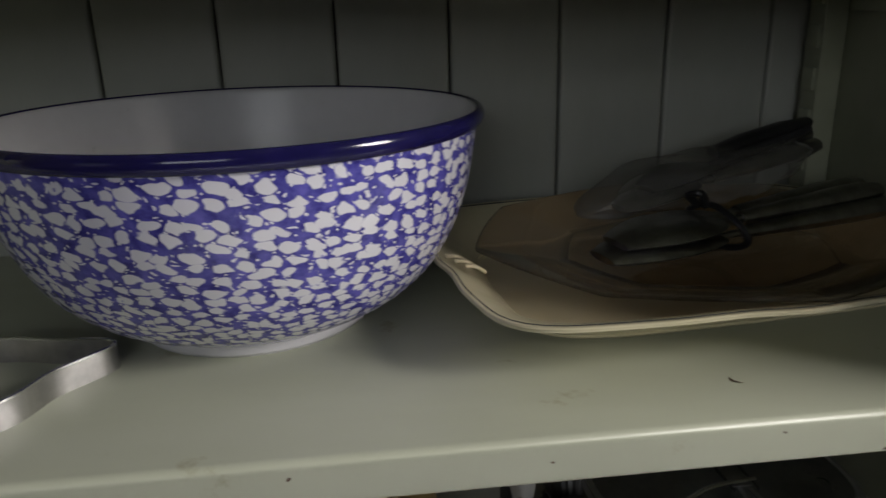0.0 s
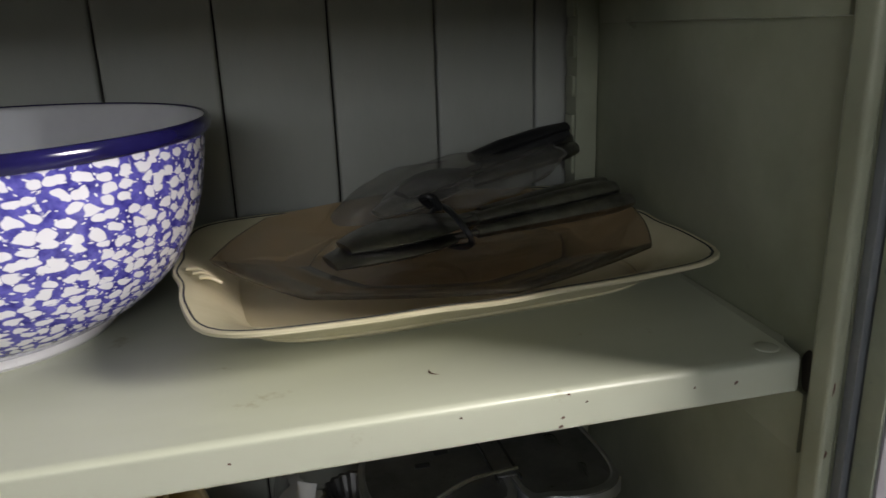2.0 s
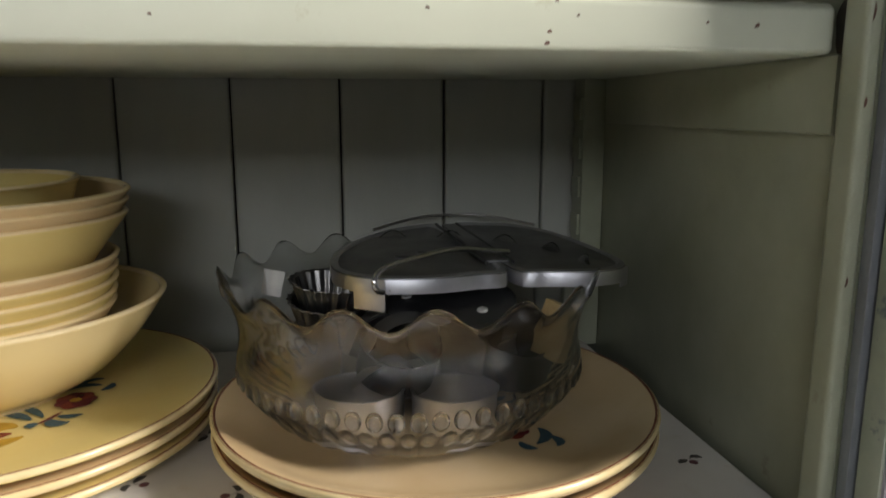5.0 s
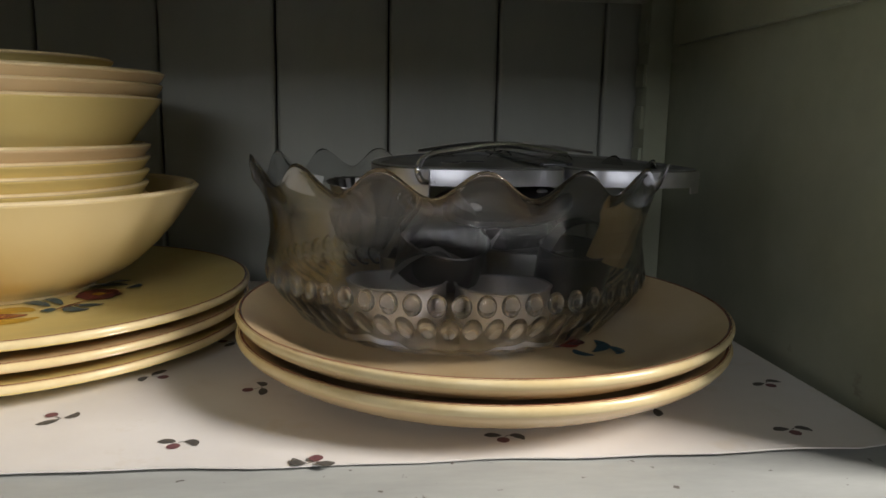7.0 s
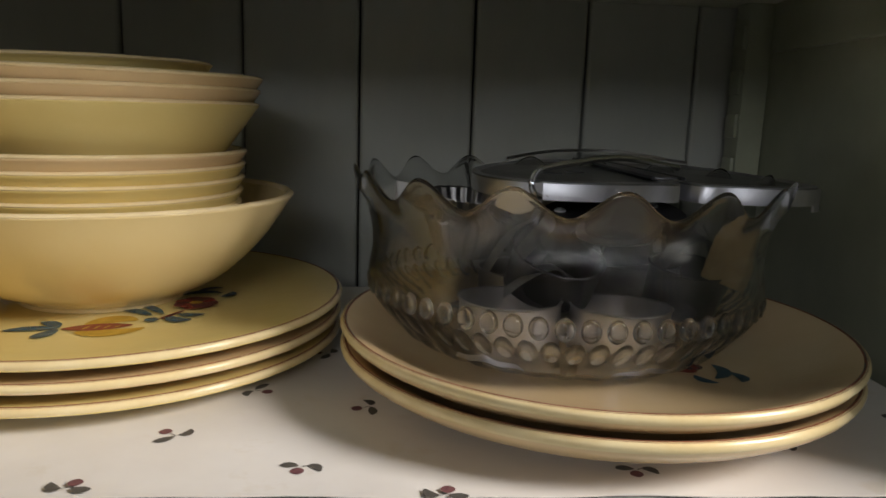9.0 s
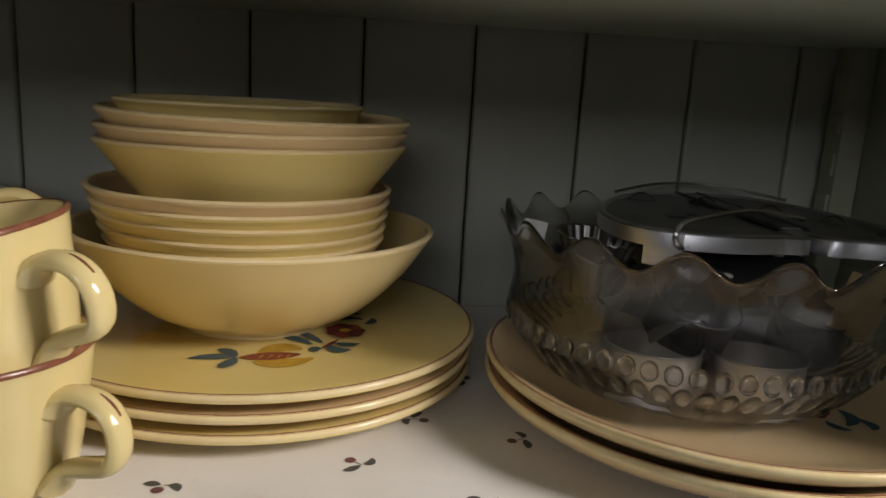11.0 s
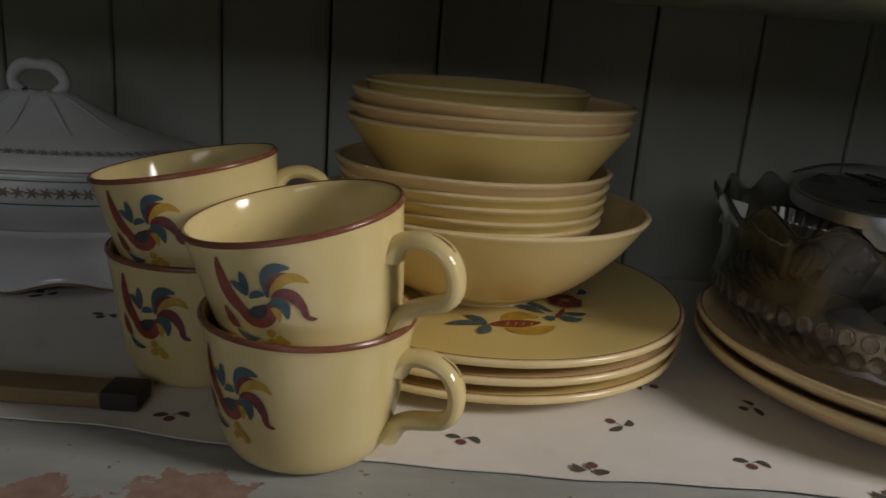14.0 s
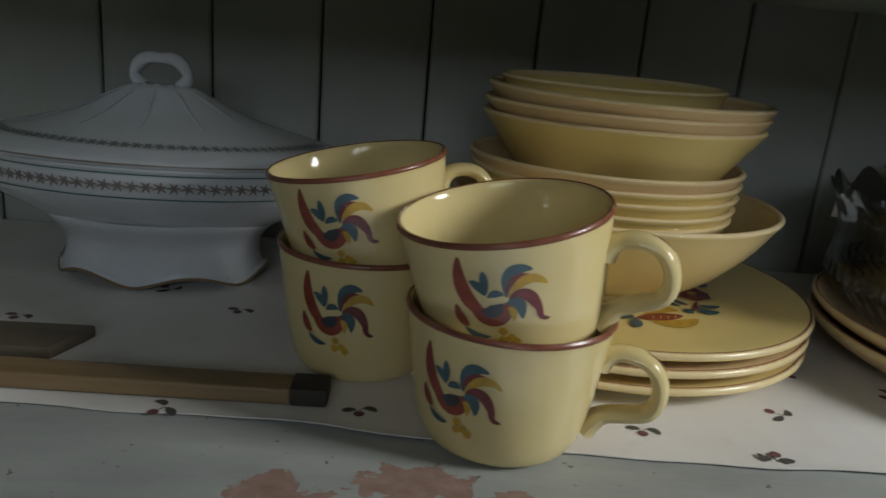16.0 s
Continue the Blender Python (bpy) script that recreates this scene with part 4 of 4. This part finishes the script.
def folding_tray():
    """Two hinged aluminium half trays with a lobed front, turned-down edge, feet and a wire bail."""
    t = thing("hinged_tray", pose(0.0, 0.0, 1.0020), "dented aluminium hinged tray with wire handle on the glass bowl", "tray")
    z = 0.0100
    halves = (
        [(0.262, 0.405), (0.240, 0.394), (0.210, 0.3885), (0.180, 0.393), (0.160, 0.408), (0.151, 0.435), (0.155, 0.480), (0.178, 0.535), (0.208, 0.575), (0.238, 0.596), (0.2500, 0.590), (0.2575, 0.50)],
        [(0.2655, 0.404), (0.285, 0.392), (0.310, 0.387), (0.330, 0.391), (0.342, 0.404), (0.346, 0.430), (0.344, 0.480), (0.336, 0.540), (0.316, 0.583), (0.288, 0.598), (0.2640, 0.592), (0.2625, 0.50)])
    for k, pts in enumerate(halves):
        loop = curve_points([(x, y, 0) for x, y in pts], 4, True)
        bm = bmesh.new()
        cx, cy = sum(p.x for p in loop) / len(loop), sum(p.y for p in loop) / len(loop)
        rings = []
        for sc, zz in ((0.992, 0.0), (1.0, 0.0), (1.0, z - 0.001), (0.994, z), (0.93, z + 0.0004), (0.90, z - 0.0012), (0.45, z - 0.0010)):
            rings.append([bm.verts.new((cx + (p.x - cx) * sc, cy + (p.y - cy) * sc, zz)) for p in loop])
        n = len(loop)
        for a, b in zip(rings, rings[1:]):
            for i in range(n):
                bm.faces.new((a[i], a[(i + 1) % n], b[(i + 1) % n], b[i]))
        mid = bm.verts.new((cx, cy, z - 0.001))
        for i in range(n):
            bm.faces.new((rings[-1][i], rings[-1][(i + 1) % n], mid))
        for f in bm.faces:
            if min(v.co.z for v in f.verts) > z - 0.0015 and max(v.co.z for v in f.verts) < z + 0.0002:
                f.material_index = 1
        part("half_tray", bm, [aluminium, tarnished], t)
    for x, y, rot, w, drop in ((0.1725, 0.3990, -38, 0.0115, 0.0115), (0.3395, 0.4000, 40, 0.005, 0.004)):
        o = boxed("foot", -w, w, -0.0006, 0.0006, -drop, 0.009, aluminium, t, 0.0004)
        o.matrix_basis = pose(x, y, 0, 0, 0, rot)
    wire = curve_points([(0.1800, 0.3895, 0.0020), (0.1762, 0.3870, 0.0040), (0.1745, 0.3870, 0.0100), (0.1800, 0.3900, 0.0165), (0.200, 0.399, 0.0200), (0.230, 0.412, 0.0225), (0.268, 0.424, 0.0170)], 6)
    part("wire_bail", sweep(wire, 0.0018, 0.0018, (0, 0, 1), 8), steel, t, "bright bent steel wire")
    wire2 = curve_points([(0.190, 0.560, 0.012), (0.235, 0.590, 0.0170), (0.285, 0.594, 0.0175), (0.330, 0.560, 0.012)], 6)
    part("wire_bail", sweep(wire2, 0.0012, 0.0012, (0, 0, 1), 8), dull_steel, t, "dark bent steel wire")
    boxed("hinge_plate", 0.2530, 0.2690, 0.425, 0.585, 0.0100, 0.0112, tarnished, t, 0.0004)
    for x in (0.2520, 0.2700):
        part("hinge_rod", sweep([(x, 0.42, 0.0108), (x - 0.004, 0.585, 0.0112)], 0.0013, 0.0013, (0, 0, 1), 8), black_iron, t, "dark hinge rod")
    for x, y in ((0.196, 0.456), (0.214, 0.470)):
        boxed("slot", x, x + 0.012, y, y + 0.006, z - 0.0012, z - 0.0003, black_iron, t, 0.0003)


tin_strap()
grater_disc()
tan_block()
paper_tag()
folding_tray()


# ---- tureen, bars on the left ----
def tureen():
    t = thing("tureen", pose(-0.393, 0.508, 0.9), "white lidded china tureen with printed flower borders", "tureen")
    ex = 1.72
    el = lambda a, r, z: (r * ex * math.cos(a), r * math.sin(a), z)

    def foot_warp(a, r, z):
        drop = 0.008 * abs(math.cos(3 * a + 0.3)) ** 1.5 if z < 0.006 else 0
        return (r * 1.56 * math.cos(a), r * 1.08 * math.sin(a), z + drop)
    part("foot", lathe(smooth_profile([(0.046, 0.000), (0.0490, 0.001), (0.0475, 0.008), (0.0452, 0.020), (0.0462, 0.032), (0.054, 0.046), (0.050, 0.048), (0.041, 0.034), (0.040, 0.022), (0.043, 0.008), (0.045, 0.001)]), 96, foot_warp), white_china, t)
    part("gilt_edge", lathe([(0.0480, 0.0002), (0.0494, 0.0008), (0.0496, 0.0020), (0.0490, 0.0026), (0.0480, 0.0002)], 96, foot_warp), handle_wood, t, "worn brown gilt edge")
    part("body", lathe(smooth_profile([(0.0, 0.034), (0.030, 0.035), (0.046, 0.042), (0.062, 0.055), (0.074, 0.068), (0.0785, 0.078), (0.0790, 0.088), (0.0805, 0.0915), (0.078, 0.0925), (0.075, 0.086), (0.070, 0.070), (0.040, 0.045), (0.0, 0.042)]), 112, el), white_china, t)
    lid = part("lid", lathe(smooth_profile([(0.070, 0.092), (0.0795, 0.0928), (0.0812, 0.0955), (0.0780, 0.0985), (0.066, 0.1045), (0.050, 0.112), (0.034, 0.121), (0.022, 0.131), (0.013, 0.1385), (0.0, 0.1395)]), 112, el), white_china, t)
    arch = curve_points([(-0.0130, 0, 0.1375), (-0.0185, 0, 0.1440), (-0.0165, 0, 0.1515), (-0.0095, 0, 0.1572), (0.0, 0, 0.1575), (0.0095, 0, 0.1572), (0.0165, 0, 0.1515), (0.0185, 0, 0.1440), (0.0130, 0, 0.1375)], 4)
    part("knob", sweep(arch, 0.0046, 0.0038, (0, 1, 0), 10, taper=lambda k: 1.0 + 0.28 * abs(math.cos(3 * math.pi * k))), white_china, lid, "open arched china knob")
    for i in range(5):
        a = radians(-150 + 30 * i)
        pts = curve_points([(0.010 * math.cos(a) * ex, 0.010 * math.sin(a), 0.1395), (0.020 * math.cos(a) * ex, 0.020 * math.sin(a), 0.1335), (0.036 * math.cos(a) * ex, 0.036 * math.sin(a), 0.1205), (0.048 * math.cos(a) * ex, 0.048 * math.sin(a), 0.1135)], 4)
        part("rib", sweep(pts, 0.0026, 0.0007, (-math.sin(a), math.cos(a), 0), 8, taper=lambda k: 1 - 0.7 * k), white_china, lid)
    # printed borders, laid just over the glaze
    for r0, z0, r1, z1, m in ((0.07935, 0.0885, 0.07945, 0.0894, band_green), (0.0768, 0.0722, 0.0774, 0.0732, band_green), (0.0818, 0.0950, 0.0816, 0.0962, band_rose)):
        part("printed_line", lathe([(r0, z0), (r1, z1), (r1 + 0.0002, z1), (r0 + 0.0002, z0), (r0, z0)], 112, el), m, t)
    for i in range(46):
        a = radians(-172 + 3.65 * i)
        for row, (rr, zz, sc, mt) in enumerate(((0.0793, 0.0807, 1.0, band_rose), (0.0655, 0.1052, 0.8, band_grey))):
            bm = bmesh.new()
            pr = lambda u, v, a=a, rr=rr, zz=zz, row=row: ((rr - (v * 0.9 if row else -v * 0.06) + 0.0006) * ex * math.cos(a + u / (rr * 1.4)), (rr - (v * 0.9 if row else -v * 0.06) + 0.0006) * math.sin(a + u / (rr * 1.4)), zz + (v * 0.5 if row else v) + 0.0003)
            for j in range(3):
                b = math.pi * j / 3 + 0.3 * (i % 2)
                stroke(bm, 0, (-0.0042 * sc * math.cos(b), -0.0042 * sc * math.sin(b)), (0.0008, 0.0006), (0.0042 * sc * math.cos(b), 0.0042 * sc * math.sin(b)), 0.0016, pr, 5)
            part("printed_flower", bm, mt, t if row == 0 else lid)


def wooden_bars():
    t = thing("wooden_tool", pose(-0.255, 0.3140, 0.9004, 0, 0, 179.0), "varnished wooden utensil handle with a dark end cap", "kitchen tool")
    bm = box(bmesh.new(), 0.012, 0.42, -0.0092, 0.0092, 0.0, 0.0092, 0.0018, 3)
    part("shaft", bm, handle_wood, t)
    part("end_cap", box(bmesh.new(), -0.007, 0.0125, -0.0098, 0.0098, 0.0, 0.0100, 0.0016, 2), dark_wood_and_shade, t, "dark worn end cap")
    t = thing("dark_utensil", pose(-0.398, 0.358, 0.9004, 0, 0, 181), "dark brown wooden utensil end lying on paper", "utensil")
    bm = box(bmesh.new(), 0.0, 0.30, -0.017, 0.017, 0.0, 0.008, 0.002, 2)
    for v in bm.verts:
        if v.co.x < 0.02:
            v.co.x += 0.007 * (v.co.y / 0.019)
    part("shaft", bm, brown_wood, t)


tureen()
wooden_bars()


# ---- upper shelf ----
def blue_bowl():
    t = thing("mixing_bowl", pose(-0.0735, 0.4615, MID_Z) @ Matrix.Diagonal((1.025, 1.025, 1.034, 1)), "large white mixing bowl with cobalt sponge print and blue rim", "mixing bowl")
    out = [(0.0735, 0.007), (0.083, 0.0115), (0.1000, 0.0215), (0.1190, 0.0410), (0.1325, 0.0690), (0.1385, 0.0940), (0.1420, 0.1175)]
    inn = [(0.1421, 0.1245), (0.1414, 0.1252), (0.1402, 0.1235), (0.1388, 0.1160), (0.1335, 0.0920), (0.1275, 0.0690), (0.1140, 0.0430), (0.0950, 0.0255), (0.070, 0.0150), (0.0, 0.0120)]
    part("wall", lathe(smooth_profile(out), 128), sponge, t, "white glaze sponged with cobalt blue")
    part("inside", lathe(smooth_profile([(0.1420, 0.1175)] + inn), 128), bowl_white, t, "plain white glazed inside")
    part("rim", lathe(smooth_profile([(0.1420, 0.1165), (0.1445, 0.1172), (0.1462, 0.1200), (0.1462, 0.1232), (0.1450, 0.1256), (0.1434, 0.1264), (0.1423, 0.1258), (0.1418, 0.1240)]), 128), blue_rim, t, "thick glossy cobalt rim")
    part("foot_ring", lathe([(0.0, 0.006), (0.064, 0.006), (0.066, 0.0), (0.0715, 0.0), (0.0735, 0.0022), (0.0738, 0.0078), (0.070, 0.0085)], 112), bowl_white, t, "plain white foot ring")


def steel_band():
    t = thing("steel_cutter", pose(0, 0, MID_Z), "bent steel strip cutter lying beside the mixing bowl", "cookie cutter")
    pts = curve_points([(-0.215, 0.295, 0), (-0.176, 0.328, 0), (-0.163, 0.357, 0), (-0.142, 0.384, 0), (-0.150, 0.394, 0), (-0.175, 0.397, 0), (-0.205, 0.404, 0), (-0.225, 0.398, 0), (-0.235, 0.350, 0), (-0.245, 0.310, 0), (-0.240, 0.288, 0)], 6, True)
    part("strip", band(pts, 0.0145, 0.0014), dull_steel, t)
    part("lip", sweep([p + Vector((0, 0, 0.0145)) for p in pts], 0.0011, 0.0009, (0, 0, 1), 6, True), steel, t, "rolled upper lip")


def platter():
    t = thing("platter", pose(0.2165, 0.458, MID_Z, 0, 0, 5) @ Matrix.Diagonal((1, 1, 1.14, 1)), "cream china platter with shaped rim on the shelf", "platter")

    def warp(a, r, z):
        n = 5.0
        c, s = math.cos(a), math.sin(a)
        k = (abs(c) ** n + abs(s) ** n) ** (-1 / n)
        edge = max(0.0, (r - 0.72) / 0.28)
        k *= 1 + edge * (0.012 * math.cos(8 * a) + 0.006 * math.cos(16 * a))
        deep = 1 - 0.24 * (1 - edge)
        return (0.172 * r * k * c, 0.132 * deep * r * k * s, z - edge * 0.0015)
    part("body", lathe(smooth_profile([(0.0, 0.002), (0.68, 0.002), (0.70, 0.0), (0.735, 0.0), (0.765, 0.004), (0.87, 0.0155), (0.985, 0.0275), (1.0, 0.0300), (0.985, 0.0312), (0.885, 0.0225), (0.79, 0.0095), (0.73, 0.0055), (0.0, 0.0050)], 3), 128, warp), platter_glaze, t)
    bm = lathe([(0.980, 0.0310), (0.984, 0.0315), (0.987, 0.0313), (0.983, 0.0302), (0.980, 0.0310)], 128, warp)
    part("rim_line", bm, ink["dark"], t, "thin dark painted line")
    for i in range(3):
        pts = [(-0.1665 + 0.004 * i, 0.004 - 0.011 * i, 0.0290), (-0.152 + 0.003 * i, 0.003 - 0.010 * i, 0.0245)]
        part("moulded_ridge", sweep(curve_points([pts[0], ((pts[0][0] + pts[1][0]) / 2, pts[0][1], 0.0285), pts[1]], 3), 0.0022, 0.0012, (0, 1, 0), 8), platter_glaze, t)


def amber_plate():
    t = thing("amber_plate", pose(0.2210, 0.447, MID_Z + 0.0262, 0.5, 0, 6), "smoky amber glass plate lying in the platter", "glass plate")

    def warp(a, r, z):
        seg = math.pi / 4
        k = math.cos(seg / 2) / math.cos((a % seg) - seg / 2) * 0.7 + 0.3
        return (1.42 * r * k * math.cos(a), 1.18 * r * k * math.sin(a), z)
    part("body", lathe(smooth_profile([(0.0, 0.0), (0.060, 0.0), (0.066, 0.0008), (0.085, 0.006), (0.1065, 0.0135), (0.1085, 0.0150), (0.1068, 0.0163), (0.084, 0.0095), (0.064, 0.0042), (0.0, 0.0036)], 3), 128, warp), amber_glass, t).visible_shadow = False


def cutlery(name, kind, a, b, width, label, mat):
    """A knife, fork or spoon from its tip at a to its handle's end at b."""
    a, b = Vector(a), Vector(b)
    d = b - a
    t = thing(name, Matrix.Translation(a), label, kind, "bundled cutlery")
    side = d.cross(Vector((0, 0, 1))).normalized()
    head, neck = 0.36, 0.44
    hp = [d * (head * i / 8) + Vector((0, 0, 0.0030 * math.sin(math.pi * i / 8))) for i in range(9)]
    part("head", sweep(hp, width, 0.0050, side, 12, taper=lambda k: max(0.12, math.sin(math.pi * (0.12 + 0.80 * k)) ** 0.7)), mat, t)
    part("shank", sweep([d * head * 0.93, d * neck, d * (neck + 0.06)], 0.0034, 0.0024, side, 8), mat, t)
    part("handle", sweep([d * (neck + (1 - neck) * i / 8) for i in range(9)], 0.0098, 0.0072, side, 12, taper=lambda k: 0.55 + 0.45 * min(1, k * 1.5) - 0.25 * max(0, (k - 0.9) / 0.1)), mat, t)


def bundles():
    z = MID_Z + 0.0345
    for i, (ax, ay, az, bx, by, bz) in enumerate(((0.140, 0.404, 0.006, 0.372, 0.462, 0.013), (0.152, 0.420, 0.008, 0.368, 0.478, 0.017), (0.150, 0.410, 0.013, 0.362, 0.470, 0.022), (0.165, 0.434, 0.010, 0.366, 0.494, 0.020))):
        cutlery("table_knife", "cutlery", (ax, ay, z + az), (bx, by, z + bz), 0.028 if i in (0, 2) else 0.016, "tarnished steel piece of cutlery in a banded bundle", blade_steel)
        if i == 0:
            bm = bmesh.new()
            d = Vector((bx - ax, by - ay, bz - az))
            stroke(bm, 0, (0.16, 0.0), (0.21, 0.002), (0.26, 0.0), 0.006, lambda u, v, d=d: d * u + Vector((0.2 * v, -v, 0.0090 - 0.3 * abs(v))), 8)
            ob = bpy.data.objects["table_knife"]
            part("slit", bm, rubber, ob, "dark open slit")
    t = thing("elastic_band", pose(0.222, 0.428, z + 0.015, 0, 0, 15), "black elastic band round the cutlery bundle", "elastic band")
    ring = [(0.003 * math.sin(a * 2), 0.029 * math.cos(a), 0.0125 * math.sin(a)) for a in [2 * math.pi * i / 28 for i in range(28)]]
    part("loop", sweep(ring, 0.0022, 0.0022, (1, 0, 0), 8, True), rubber, t)
    part("knot", sweep(curve_points([(-0.003, 0.006, 0.012), (-0.009, 0.004, 0.021), (-0.014, 0.010, 0.020), (-0.006, 0.012, 0.013)], 4), 0.0028, 0.0022, (1, 0, 0), 8), rubber, t)
    for ax, ay, az, bx, by, bz in ((0.185, 0.500, 0.010, 0.366, 0.552, 0.040), (0.195, 0.515, 0.014, 0.366, 0.566, 0.047), (0.205, 0.505, 0.022, 0.360, 0.560, 0.052)):
        cutlery("serving_piece", "cutlery", (ax, ay, z + az), (bx, by, z + bz), 0.023, "dark tarnished serving piece with black handle", black_iron if az > 0.02 else blade_steel)
    t = thing("black_handle", pose(0.315, 0.545, z + 0.050, 0, -9, 17), "black handle of a serving tool", "utensil handle")
    part("grip", sweep([(-0.05, 0, 0), (-0.02, 0, 0.001), (0.02, 0, 0.001), (0.048, 0, 0)], 0.009, 0.006, (0, 1, 0), 12, taper=lambda k: 0.7 + 0.3 * math.sin(math.pi * k)), rubber, t)


def plastic_bag():
    """A crumpled clear bag pulled over the rear bundle."""
    t = thing("plastic_bag", pose(0.150, 0.488, MID_Z + 0.0455, 0, -8, 17), "crumpled smoky clear plastic bag over dark cutlery", "plastic bag")

    def warp(a, r, z):
        crease = 1 + 0.10 * math.sin(5 * a + 60 * z) + 0.06 * math.sin(9 * a - 95 * z)
        return (z, r * 1.25 * crease * math.cos(a), 0.62 * r * crease * math.sin(a) + 0.004 * math.sin(28 * z))
    part("film", lathe(smooth_profile([(0.0, 0.0), (0.008, 0.004), (0.018, 0.025), (0.026, 0.06), (0.030, 0.10), (0.028, 0.14), (0.024, 0.17), (0.017, 0.195), (0.012, 0.204)], 4), 48, warp), bag_film, t)
    ring = [warp(2 * math.pi * i / 36, 0.0125, 0.204 + 0.002 * math.sin(6.28 * i / 12)) for i in range(36)]
    part("rolled_edge", sweep(ring, 0.0011, 0.0011, (1, 0, 0), 6, True), bag_film, t, "rolled open edge of the bag")


blue_bowl()
steel_band()
platter()
amber_plate()
bundles()
plastic_bag()
